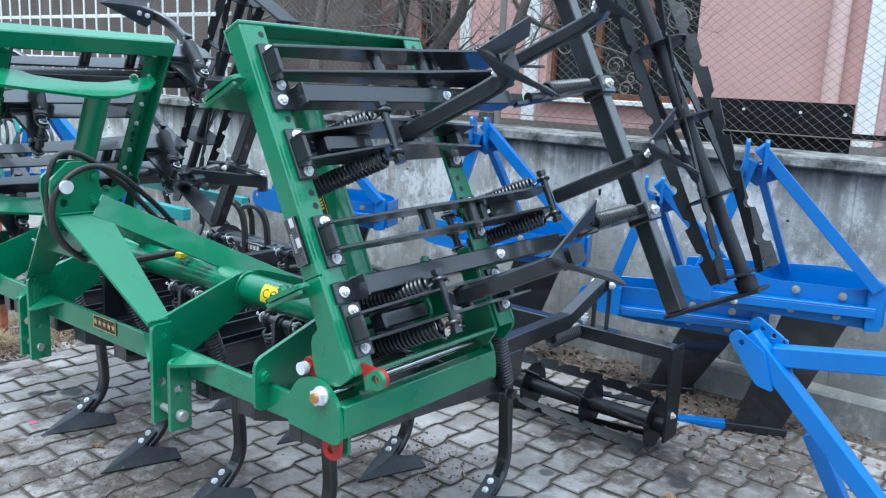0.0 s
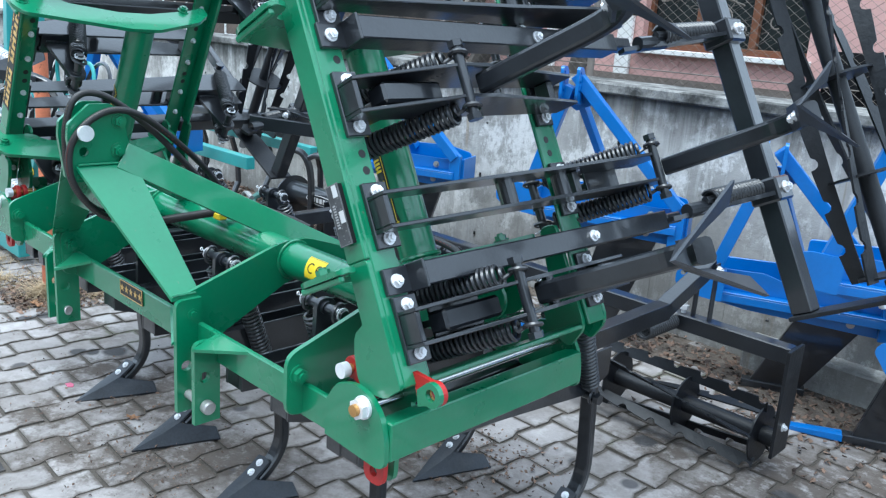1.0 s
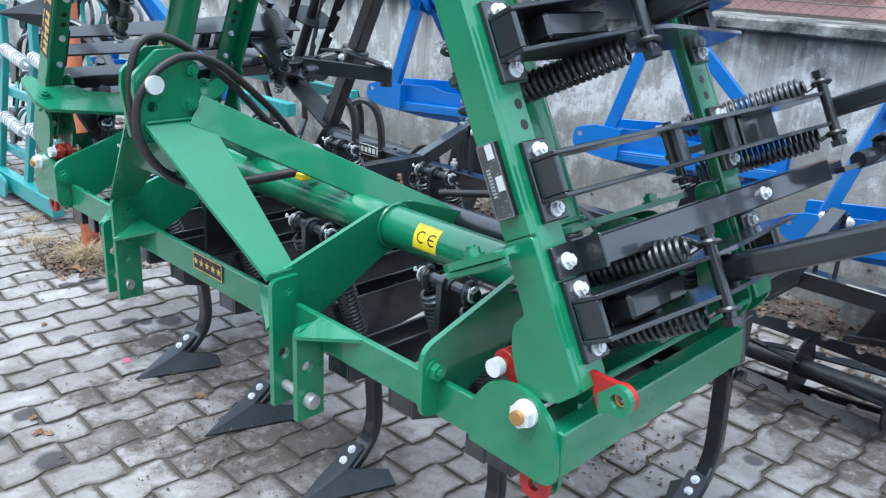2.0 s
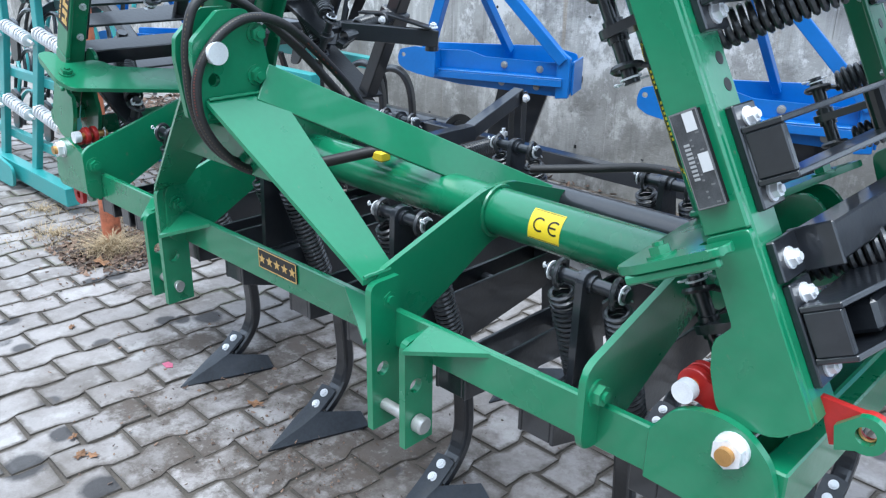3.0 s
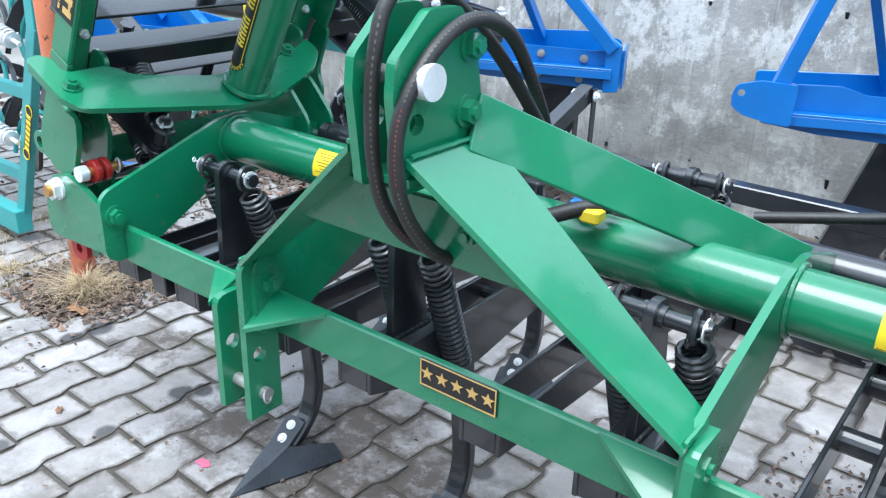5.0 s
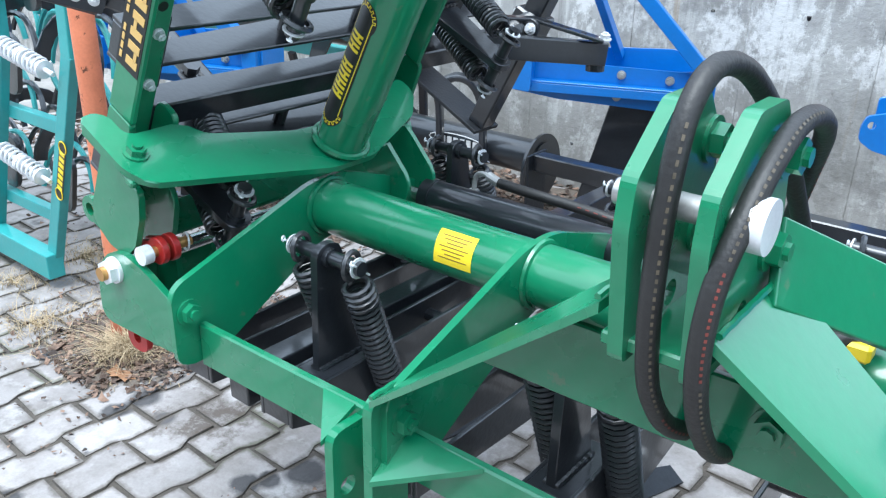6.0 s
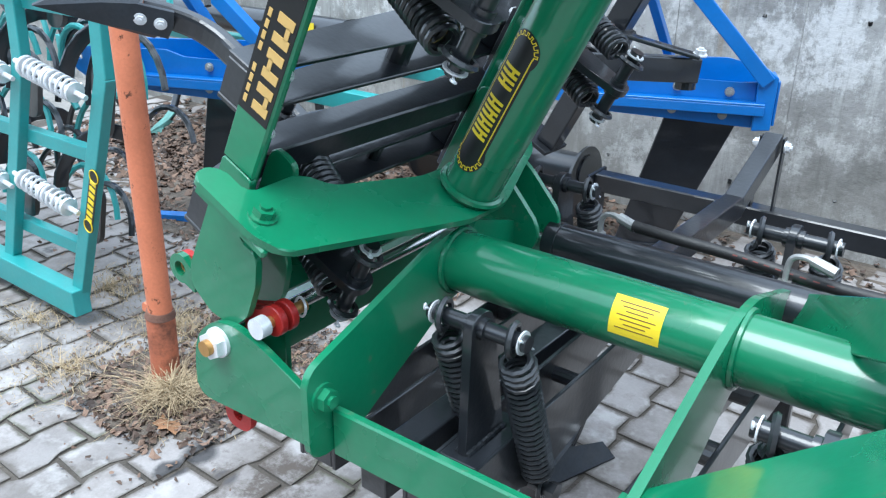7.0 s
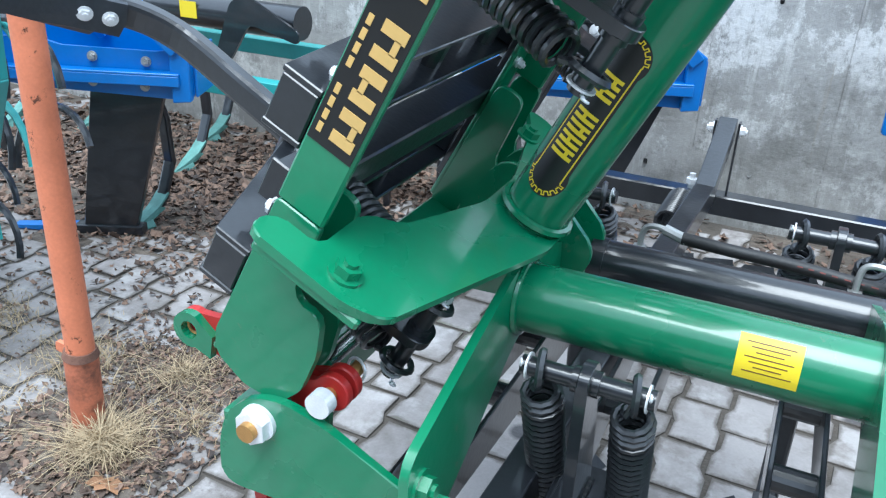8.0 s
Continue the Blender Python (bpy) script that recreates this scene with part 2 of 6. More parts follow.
def smooth_line(pts, k=16):
    """A smooth line through the points."""
    pts = [Vector(p) for p in pts]
    out = []
    ext = [pts[0] * 2 - pts[1]] + pts + [pts[-1] * 2 - pts[-2]]
    for i in range(1, len(ext) - 2):
        a, b, c, d = ext[i - 1:i + 3]
        for j in range(k):
            f = j / k
            out.append(0.5 * ((2 * b) + (c - a) * f + (2 * a - 5 * b + 4 * c - d) * f * f + (3 * b - a - 3 * c + d) * f ** 3))
    out.append(pts[-1])
    return out


def shank_line(y):
    """The bent spring-tine leg, seen from the side: from its pivot down to the share."""
    return smooth_line([(y + 0.075, 0.475, 0), (y + 0.082, 0.40, 0), (y + 0.09, 0.30, 0), (y + 0.097, 0.22, 0), (y + 0.096, 0.165, 0), (y + 0.080, 0.118, 0), (y + 0.047, 0.078, 0), (y + 0.012, 0.050, 0)], 3)


def duckfoot(x, y, k=1.0):
    """A duckfoot share: two swept wing plates folded along a ridge that runs up into a flat neck, its tip at (x, y), on the ground."""
    bm = B()
    drop = Vector((0, 0.005, -0.0065))
    w = 0.104 * k
    tip, low, mid_up, neck = (0, 0.0, 0.005), (0, 0.112, 0.050), (0, 0.166, 0.074), (0, 0.217, 0.112)
    left = [tip, (-0.022, 0.104, 0.047), (-0.028, 0.160, 0.071), (-0.029, 0.214, 0.112)]
    outer = [(-w, 0.270 * k, 0.009), (-w * 0.62, 0.276 * k, 0.036), (-0.030, 0.184, 0.060)]

    def sheet_of(sign):
        at = lambda p: bm.verts.new((x + sign * p[0], y + p[1], p[2]))
        rim = [at(p) for p in [tip] + outer + left[:0:-1]]
        mids = [bm.verts.new((x, y + p[1], p[2] + 0.004)) for p in (neck, mid_up, low)]
        t0, o1, o2, o3, n3, n2, n1 = rim
        c3, c2, c1 = mids
        return [(t0, o1, o2, n1), (o2, o3, n2, n1), (n1, n2, c2, c1), (n2, n3, c3, c2), (t0, n1, c1)]

    for sign in (-1, 1):
        for f in sheet_of(sign):
            bm.faces.new(f if sign < 0 else f[::-1])
    bmesh.ops.remove_doubles(bm, verts=bm.verts, dist=0.0005)
    bmesh.ops.recalc_face_normals(bm, faces=bm.faces)
    low_side = bmesh.ops.extrude_face_region(bm, geom=list(bm.faces))["geom"]
    bmesh.ops.translate(bm, vec=drop, verts=[v for v in low_side if isinstance(v, bmesh.types.BMVert)])
    bmesh.ops.recalc_face_normals(bm, faces=bm.faces)
    return bm


def tine_unit(parent, x, back, m, long_channel):
    """Channel under the frame with its bracket tower, pin, pair of springs, bent leg and share. m sets the finished unit in place."""
    y0 = 1.497 + back
    yl = 1.612 + back
    front, rear = 1.375, 2.06 if not long_channel else 2.33
    half = 0.034
    bm = B()
    for s in (-1, 1):
        top, low = 0.578, 0.470
        if long_channel:
            prof = [(front, top), (rear, top), (rear, 0.488), (yl, low - 0.018), (yl - 0.35, low + 0.018), (front, 0.525)]
        else:
            prof = [(front, top), (rear, top), (rear, 0.505), (yl + 0.08, low - 0.02), (yl, low - 0.02), (front, 0.525)]
        prism(bm, prof, x + s * half - 0.004, x + s * half + 0.004, "x", 0.0015)
    slab(bm, (x - half + 0.004, front, 0.527), (x + half - 0.004, front + 0.012, 0.576), 0.002)
    slab(bm, (x - half + 0.004, 1.99, 0.530), (x + half - 0.004, 2.012, 0.574), 0.003)
    if long_channel:
        for yy in (1.745, 1.945):
            rod(bm, (x - half, yy, 0.540), (x + half, yy, 0.540), 0.021, 16)
    else:
        slab(bm, (x - 0.022, 1.435, 0.512), (x + 0.022, 1.60, 0.566), 0.006)
        rod(bm, (x - half, 1.80, 0.54), (x + half, 1.80, 0.54), 0.014, 12)
    channel = part("tine_channel", bm, BLACK, parent)
    made = [channel]
    for yy, c in ((1.405, 1), (2.01, 1)):
        bm = B()
        prism(bm, [(x - 0.068, yy - 0.03), (x + 0.068, yy - 0.03), (x + 0.068, yy + 0.03), (x - 0.068, yy + 0.03)], 0.579, 0.591, "z", 0.002)
        made.append(part("clamp_plate", bm, BLACK, channel))
        for s in (-1, 1):
            bm = bolt(B(), (x + s * 0.049, yy, 0.579), (0, 0, -1), 0.0185, 0.010)
            made.append(part("bolt", bm, STEEL, channel, "zinc-plated hexagon bolt", True))
    bm = B()
    prism(bm, rounded([(y0 - 0.032, 0.578), (y0 + 0.07, 0.578), (y0 + 0.027, 0.801), (y0 - 0.025, 0.801)], 0.03, 6, {2, 3}), x - 0.0075, x + 0.0075, "x", 0.0012)
    slab(bm, (x - 0.03, y0 - 0.045, 0.571), (x + 0.034, y0 + 0.10, 0.5785), 0.001)
    for s in (-1, 1):
        sweep(bm, [(x + s * 0.009, y0 - 0.03 + 0.0066 * i, 0.5805 + 0.0016 * (i % 2)) for i in range(16)], 0.0045, 6)
    made.append(part("bracket_tower", bm, BLACK, channel))
    bm = rod(B(), (x - 0.082, y0, 0.778), (x + 0.082, y0, 0.778), 0.0125, 14)
    for s in (-1, 1):
        rod(bm, (x + s * 0.0076, y0, 0.778), (x + s * 0.017, y0, 0.778), 0.0165, 16)
    made.append(part("spring_pin", bm, BLACK, channel, "", True))
    bm = rod(B(), (x - 0.08, yl, 0.455), (x + 0.08, yl, 0.455), 0.0115, 12)
    for s in (-1, 1):
        rod(bm, (x + s * 0.072, yl, 0.455), (x + s * 0.086, yl, 0.455), 0.017, 6)
    made.append(part("lower_pin", bm, BLACK, channel, "", True))
    for s in (-1, 1):
        bm = coil(B(), (x + s * 0.058, y0 + 0.004, 0.765), (x + s * 0.056, yl - 0.004, 0.468), 0.0238, 0.0048, 23, 0.020, 12)
        ring(bm, (x + s * 0.058, y0, 0.778), (1, 0.2, 0), 0.0225, 0.0050)
        ring(bm, (x + s * 0.058, yl, 0.455), (1, 0.2, 0), 0.018, 0.0046)
        made.append(part("spring", bm, SPRING, channel, "black coil spring", True))
        bm = rod(B(), (x + s * 0.072, y0, 0.778), (x + s * 0.0745, y0, 0.778), 0.0175, 16)
        made.append(part("washer", bm, STEEL, channel, "zinc washer", True))
        bm = rod(B(), (x + s * 0.078, y0 - 0.016, 0.790), (x + s * 0.078, y0 + 0.02, 0.761), 0.0019, 6)
        ring(bm, (x + s * 0.078, y0 - 0.019, 0.7925), (1, 0.3, 0), 0.0042, 0.0016, 10)
        made.append(part("split_pin", bm, STEEL, channel, "bright cotter pin", True))
    bm = sweep(B(), [(x, p, q) for p, q, _ in shank_line(1.61 + back)], 0.03, flat=(0.033, 0.047, (1, 0, 0)))
    # the leg's broad side lies along the direction of travel
    made.append(part("shank", bm, BLACK, channel))
    share = part("share", duckfoot(x, 1.43 + back), DUSTY, channel, "dark duckfoot share", True)
    share.data.set_sharp_from_angle(angle=radians(33))
    made.append(share)
    for yy, zz in ((1.628, 0.098), (1.598, 0.076)):
        d = Vector((0, -0.6, 0.8))
        made.append(part("bolt", bolt(B(), Vector((x, yy + back, zz + 0.003)), d, 0.0165, 0.006), STEEL, channel, "zinc-plated share bolt", True))
    if m is not None:
        for o in made:
            o.data.transform(m)
    return channel


cultivator = thing("cultivator", "green painted spring-tine cultivator with black tines, standing on block paving", "cultivator", place=(XC, 1.7, 0))
inv = Matrix.Translation((-XC, -1.7, 0))


def mid(name, bm, mat, label="", smooth=False, parent=None):
    bmesh.ops.transform(bm, matrix=inv, verts=bm.verts)
    return part(name, bm, mat, parent or cultivator, label, smooth)


# front bar and rear bar
mid("front_bar", slab(B(), (-3.281, 1.336, 0.597), (-1.53, 1.351, 0.675), 0.003), GREEN, "green flat front bar")
mid("rear_bar", slab(B(), (-3.40, 1.985, 0.597), (-1.53, 2.0, 0.675), 0.003), GREEN)
mid("main_tube", rod(B(), (-3.293, 1.636, 0.794), (-1.59, 1.636, 0.794), 0.049, 40), GREEN, "glossy green round main tube", True)
for x in (-3.288, -2.838, -2.094, -1.632):
    pts = rounded([(1.293, 0.605), (1.375, 0.605), (1.62, 0.735), (1.675, 0.735), (1.93, 0.64), (2.02, 0.60), (2.02, 0.70), (1.98, 0.75), (1.68, 0.849), (1.60, 0.849), (1.31, 0.752), (1.293, 0.735)], 0.03, 4)
    mid("cross_plate", prism(B(), pts, x - 0.006, x + 0.006, "x", 0.0015), GREEN)
    mid("bolt", bolt(B(), (x + 0.006, 1.322, 0.70), (1, 0, 0), 0.03, 0.013), GREEN, "painted over bolt", True)
    mid("weld_bead", sweep(B(), [(x + 0.008, 1.636 + 0.052 * math.cos(a), 0.794 + 0.052 * math.sin(a)) for a in [i * math.pi / 12 for i in range(25)]], 0.005, 6), GREEN, "", True)
# hitch plates, gussets and pins
for s in (-1, 1):
    for d, top in ((0.384, 0.742), (0.472, 0.660)):
        x = XC + s * d + (0.016 if s < 0 and d > 0.4 else 0)
        pts = rounded([(1.276, 0.441), (1.346, 0.441), (1.346, top), (1.276, top)], 0.022, 4, {2, 3} if d > 0.5 else {3})
        mid("hitch_plate", holed(B(), pts, [(1.303, 0.565, 0.0145)], x - 0.0075, x + 0.0075, "x"), GREEN)
    x = XC + s * 0.472 + (0.016 if s < 0 else 0)
    tip = 0.15 if s > 0 else 0.07
    bm = B()
    v = [bm.verts.new(p) for p in ((x + s * 0.008, 1.270, 0.648), (x + s * 0.008, 1.336, 0.674), (x + s * tip, 1.336, 0.674), (x + s * 0.008, 1.270, 0.64), (x + s * 0.008, 1.336, 0.666), (x + s * tip, 1.336, 0.666))]
    for f in ((0, 1, 2), (5, 4, 3), (0, 3, 4, 1), (1, 4, 5, 2), (2, 5, 3, 0)):
        bm.faces.new([v[i] for i in f])
    mid("gusset", bm, GREEN)
    x = XC + s * 0.376
    bm = B()
    v = [bm.verts.new(p) for p in ((x, 1.270, 0.628), (x, 1.335, 0.676), (x - s * 0.13, 1.335, 0.676), (x, 1.270, 0.620), (x, 1.335, 0.668), (x - s * 0.13, 1.335, 0.668))]
    for f in ((0, 1, 2), (5, 4, 3), (0, 3, 4, 1), (1, 4, 5, 2), (2, 5, 3, 0)):
        bm.faces.new([v[i] for i in f])
    mid("gusset", bm, GREEN)
    mid("hitch_pin", rod(B(), (XC + s * 0.428 - 0.058, 1.306, 0.487), (XC + s * 0.428 + 0.064, 1.306, 0.487), 0.0115, 16), DULL, "zinc-plated lower hitch pin", True)
    mid("linch_clip", ring(B(), (XC + s * 0.428 + (0.064 if s < 0 else -0.05), 1.303, 0.485), (1, 0.35, 0.3), 0.0115, 0.0022), DULL, "wire clip", True)
    if s > 0:
        mid("pin_head", rod(rod(B(), (XC + s * 0.428 + 0.053, 1.306, 0.487), (XC + s * 0.428 + 0.070, 1.306, 0.487), 0.0175, 24), (XC + s * 0.428 + 0.070, 1.306, 0.487), (XC + s * 0.428 + 0.074, 1.306, 0.487), 0.0175, 24, 0.014), DULL, "", True)
# mast: two side plates, bolts, top pin, sloping tapered straps, rear stays
for x in (-2.490, -2.4305):
    pts = rounded([(1.183, 0.985), (1.338, 0.985), (1.335, 1.06), (1.316, 1.150), (1.285, 1.187), (1.228, 1.187), (1.172, 1.138), (1.168, 1.10)], 0.007, 3)
    mid("mast_plate", holed(B(), pts, [(1.209, 1.064, 0.0125), (1.262, 1.018, 0.012)], x - 0.0065, x + 0.0065, "x"), GREEN)
    for yy, zz in ((1.304, 1.141), (1.300, 1.064)):
        mid("bolt", bolt(B(), (x + 0.0065, yy, zz), (1, 0, 0), 0.027, 0.012), GREEN, "painted over bolt", True)
mid("top_pin", rod(B(), (-2.514, 1.207, 1.115), (-2.40, 1.207, 1.115), 0.0105, 18), DULL, "zinc-plated top link pin", True)
mid("top_pin_head", rod(B(), (-2.414, 1.207, 1.115), (-2.398, 1.207, 1.115), 0.0205, 24), STEEL, "bright round pin head", True)
mid("pin_washer", rod(B(), (-2.504, 1.207, 1.115), (-2.497, 1.207, 1.115), 0.018, 20), DULL, "", True)
for s in (-1, 1):
    xa, xb = -2.464 + s * 0.045, XC + s * 0.376
    bm = B()
    t = 0.010
    v = []
    for dz in (0, -t):
        v += [bm.verts.new(p) for p in ((xa, 1.185, 1.030 + dz), (xa, 1.342, 1.030 + dz), (xb, 1.350, 0.748 + dz), (xb, 1.272, 0.748 + dz))]
    for f in ((0, 1, 2, 3), (7, 6, 5, 4), (0, 4, 5, 1), (1, 5, 6, 2), (2, 6, 7, 3), (3, 7, 4, 0)):
        bm.faces.new([v[i] for i in f])
    mid("mast_strap", bm, GREEN, "light-catching tapered green strap")
    bm = bar(B(), (-2.464 + s * 0.046, 1.309, 1.050), (XC + s * 0.41, 1.97, 0.692), 0.010, 0.076, (-0.42 * s, 0.1, 1), 0.002)
    mid("mast_stay", bm, GREEN)
for s in (-1, 1):
    xa = -2.464 + s * 0.047
    mid("weld_bead", sweep(B(), [(xa + s * 0.002, 1.19 + 0.0125 * i, 1.0315 + 0.0010 * (i % 2)) for i in range(13)], 0.0032, 6), GREEN, "", True)
    xb = XC + s * 0.378
    mid("weld_bead", sweep(B(), [(xb - s * 0.002, 1.275 + 0.0125 * i, 0.752 + 0.0012 * (i % 2)) for i in range(6)], 0.004, 6), GREEN, "", True)
web = [(-2.464 + p, q) for p, q in ((-0.130, 0.955), (0.130, 0.955), (0.222, 0.872), (-0.222, 0.872))]
mid("mast_web", prism(B(), web, 1.268, 1.278, "y", 0.002), GREEN, "green web plate between the straps")
mid("bolt", bolt(B(), (-2.384, 1.268, 0.925), (0, -1, 0), 0.024, 0.012), GREEN, "painted over bolt", True)
mid("mast_floor", slab(B(), (-2.508, 1.19, 0.992), (-2.42, 1.335, 1.004), 0.002), GREEN)
# tines under the middle frame
for x in (-3.15, -2.69, -2.23, -1.77):
    tine_unit(cultivator, x, 0.0, inv, False)
for x in (-3.355, -2.89, -2.43, -1.97, -1.51):
    tine_unit(cultivator, x, REAR - 0.03, inv, True)
# hinge blocks at both ends
for s in (-1, 1):
    px, pz = PIV[s]
    for y, th in ((1.332, 0.0125), (1.43, 0.012), (1.98, 0.012)):
        inner = 0.2 if s < 0 else 0.125
        pts = [(px - s * inner, pz - 0.112), (px - s * inner, pz - 0.03), (px - s * 0.087, pz + 0.024), (px - s * 0.033, pz + 0.038), (px + s * 0.014, pz + 0.03), (px + s * 0.052, pz - 0.004), (px + s * 0.066, pz - 0.05), (px + s * 0.068, pz - 0.108), (px + s * 0.045, pz - 0.118)]
        if 1.4 < y < 1.5:
            pts = [(px + max(-0.06, min(0.035, p - px)), max(q, pz - 0.095)) for p, q in pts]
            pts = [p for k, p in enumerate(pts) if (Vector(p) - Vector(pts[k - 1])).length > 0.002]
        mid("hinge_plate", prism(B(), rounded(pts, 0.02, 4, set(range(2, len(pts)))), y, y + th, "y", 0.002), GREEN)
    mid("end_beam", slab(B(), (px - 0.02 + s * 0.05, 1.3455, pz - 0.10), (px + 0.02 + s * 0.05, 1.979, pz - 0.015), 0.003), GREEN)
    bm = rod(B(), (px, 1.325, pz), (px, 2.03, pz), 0.0125, 18)
    mid("hinge_rod", bm, CHROME, "bright steel hinge rod", True)
    bm = rod(B(), (px, 1.311, pz), (px, 1.3315, pz), 0.0225, 6)
    rod(bm, (px, 1.3255, pz), (px, 1.3318, pz), 0.0245, 20)
    mid("hinge_nut", bm, STEEL, "large zinc-plated nut", True)
    bm = rod(B(), (px, 1.302, pz), (px, 1.313, pz), 0.0125, 18)
    mid("rod_end", bm, BRASS, "orange-brown rod end", True)
    for y in (1.3585, 1.388):
        c = (px + s * 0.008, pz - 0.150)
        pts = rounded([(c[0] - 0.032, c[1] + 0.075), (c[0] - 0.03, c[1] - 0.028), (c[0] + 0.03, c[1] - 0.028), (c[0] + 0.032, c[1] + 0.075)], 0.028, 6, {1, 2})
        mid("lug", holed(B(), pts, [(c[0], c[1], 0.0115)], y, y + 0.012, "y"), RED if y < 1.38 else GREEN, "red painted lug" if y < 1.38 else "")
# hydraulic cylinder behind the main tube
for s, inner in ((-1, -2.70), (1, -2.23)):
    outer = XC + s * 0.774
    bm = rod(B(), (outer, 1.88, 0.754), (inner, 1.88, 0.754), 0.036, 28)
    for x in (outer, inner):
        rod(bm, (x - 0.012, 1.88, 0.754), (x + 0.012, 1.88, 0.754), 0.0385, 28)
    mid("hydraulic_cylinder", bm, BLACK, "long black hydraulic cylinder", True)
    mid("piston_rod", rod(B(), (outer + s * 0.13, 1.88, 0.748), (outer, 1.88, 0.754), 0.016, 16), CHROME, "chrome piston rod", True)
    mid("rod_eye", bar(B(), (inner, 1.88, 0.754), (inner - s * 0.05, 1.88, 0.754), 0.03, 0.045, UP, 0.006), BLACK)


# ---- wings ----
def wing(side):
    """A wing: two side bars, inner tube, shelf and end plates, four tine units and two roller arms."""
    px, pz = PIV[side]
    w = thing("cultivator_wing", "green cultivator wing folded up on its hinge, with black tines", "cultivator wing", "folded wings", (px, 1.7, pz))
    turn = Matrix.Translation((0, -1.7, 0)) @ Matrix.Rotation(radians(-FOLD * side), 4, "Y") @ Matrix.Translation((0, 0, -0.70))
    # drawn spread out to +x from the hinge line at x = 0, z = 0.70
    flip = Matrix.Diagonal((side, 1, 1, 1))

    def put(name, bm, mat, label="", smooth=False, parent=None):
        bmesh.ops.transform(bm, matrix=turn @ flip, verts=bm.verts)
        return part(name, bm, mat, parent or w, label, smooth)

    for y in (1.345, 1.972):
        web = (y, y + 0.012) if y < 1.5 else (y + 0.068, y + 0.08)
        bm = slab(B(), (0.279, web[0], 0.591), (0.952, web[1], 0.653), 0.003)
        slab(bm, (0.018, y + (0.0121 if y < 1.5 else 0), 0.591), (0.952, y + (0.08 if y < 1.5 else 0.0679), 0.601), 0.003)
        put("side_bar", bm, GREEN, "green angle-section side bar")
        yb = 1.405 if y < 1.5 else 2.005
        # ink discs paint the shade inside the bolt holes; nothing is cut
        for u in (0.455, 0.49, 0.69, 0.925):
            put("hole", rod(B(), (u, yb, 0.5905), (u, yb, 0.6014), 0.009, 12), INK, "dark disc for the shade in a drilled hole", True)
        for u in (0.077, 0.175, 0.311, 0.407, 0.544, 0.64, 0.777, 0.876):
            put("bolt_end", bolt(B(), (u, yb, 0.601), (0, 0, 1), 0.0135, 0.009), STEEL, "zinc-plated bolt end", True)
        # the bar runs on as a cheek plate that steps out towards the hinge
        pts = rounded([(0.005, 0.69), (-0.028, 0.665), (0.012, 0.6015), (0.28, 0.6015), (0.28, 0.655), (0.15, 0.665), (0.13, 0.70), (0.05, 0.715)], 0.02, 3)
        if side > 0:
            front = [(0.018, 0.591), (0.006, 0.645), (0.03, 0.705), (0.056, 0.714), (0.105, 0.705), (0.142, 0.689), (0.150, 0.676), (0.156, 0.653), (0.2785, 0.653), (0.2785, 0.591)]
        else:
            front = [(0.030, 0.605), (0.018, 0.655), (0.03, 0.705), (0.070, 0.722), (0.130, 0.718), (0.172, 0.704), (0.180, 0.692), (0.177, 0.668), (0.20, 0.653), (0.2785, 0.653), (0.2785, 0.5915), (0.06, 0.5915)]
        put("hinge_cheek", prism(B(), rounded(front, 0.008, 3) if y < 1.5 else pts, y if y < 1.5 else y - 0.012, y + 0.012 if y < 1.5 else y - 0.0005, "y", 0.0015), GREEN)
        put("hinge_cheek", prism(B(), pts, y + 0.0805, y + 0.092, "y", 0.002), GREEN)
    put("end_bar", slab(B(), (0.952, 1.345, 0.591), (0.964, 2.052, 0.653), 0.003), GREEN)
    put("end_lip", slab(B(), (0.90, 1.345, 0.6535), (0.964, 2.052, 0.6595), 0.002), GREEN)
    put("base_bar", slab(B(), (0.0125, 1.438, 0.603), (0.0245, 1.958, 0.682), 0.003), GREEN)
    put("wing_tube", rod(B(), (0.272, 1.675, 0.80), (0.80, 1.675, 0.80), 0.046, 32), GREEN, "glossy green round tube", True)
    put("weld_bead", sweep(B(), [(0.282, 1.675 + 0.049 * math.cos(a), 0.80 + 0.049 * math.sin(a)) for a in [i * math.pi / 12 for i in range(25)]], 0.006, 6), GREEN, "", True)
    for u in (0.260, 0.805):
        pts = rounded([(1.332, 0.664), (1.332, 0.606), (1.300, 0.598), (1.285, 0.612), (1.285, 0.73), (1.305, 0.772), (1.62, 0.848), (1.72, 0.848), (1.90, 0.78), (1.965, 0.72), (1.965, 0.668), (1.90, 0.70), (1.73, 0.742), (1.62, 0.742), (1.46, 0.70), (1.43, 0.66)], 0.016, 4)
        put("shelf_plate", prism(B(), pts, u, u + 0.012, "x", 0.002), GREEN)
        put("shelf_lip", slab(B(), (u - 0.014, 1.289, 0.612), (u - 0.0005, 1.301, 0.752), 0.003), GREEN)
        for y in (1.322, 1.87):
            put("bolt", bolt(B(), (u + 0.012, y, 0.706), (1, 0, 0), 0.027, 0.012), GREEN, "painted over bolt", True)
    # rounded fork plates that take the cylinder's rod
    for y in (1.80, 1.875):
        put("fork_plate", prism(B(), rounded([(0.258, 0.70), (0.258, 0.79), (0.235, 0.85), (0.215, 0.90), (0.16, 0.905), (0.10, 0.86), (0.09, 0.72), (0.12, 0.68)], 0.04, 5), y, y + 0.01, "y", 0.002), GREEN)
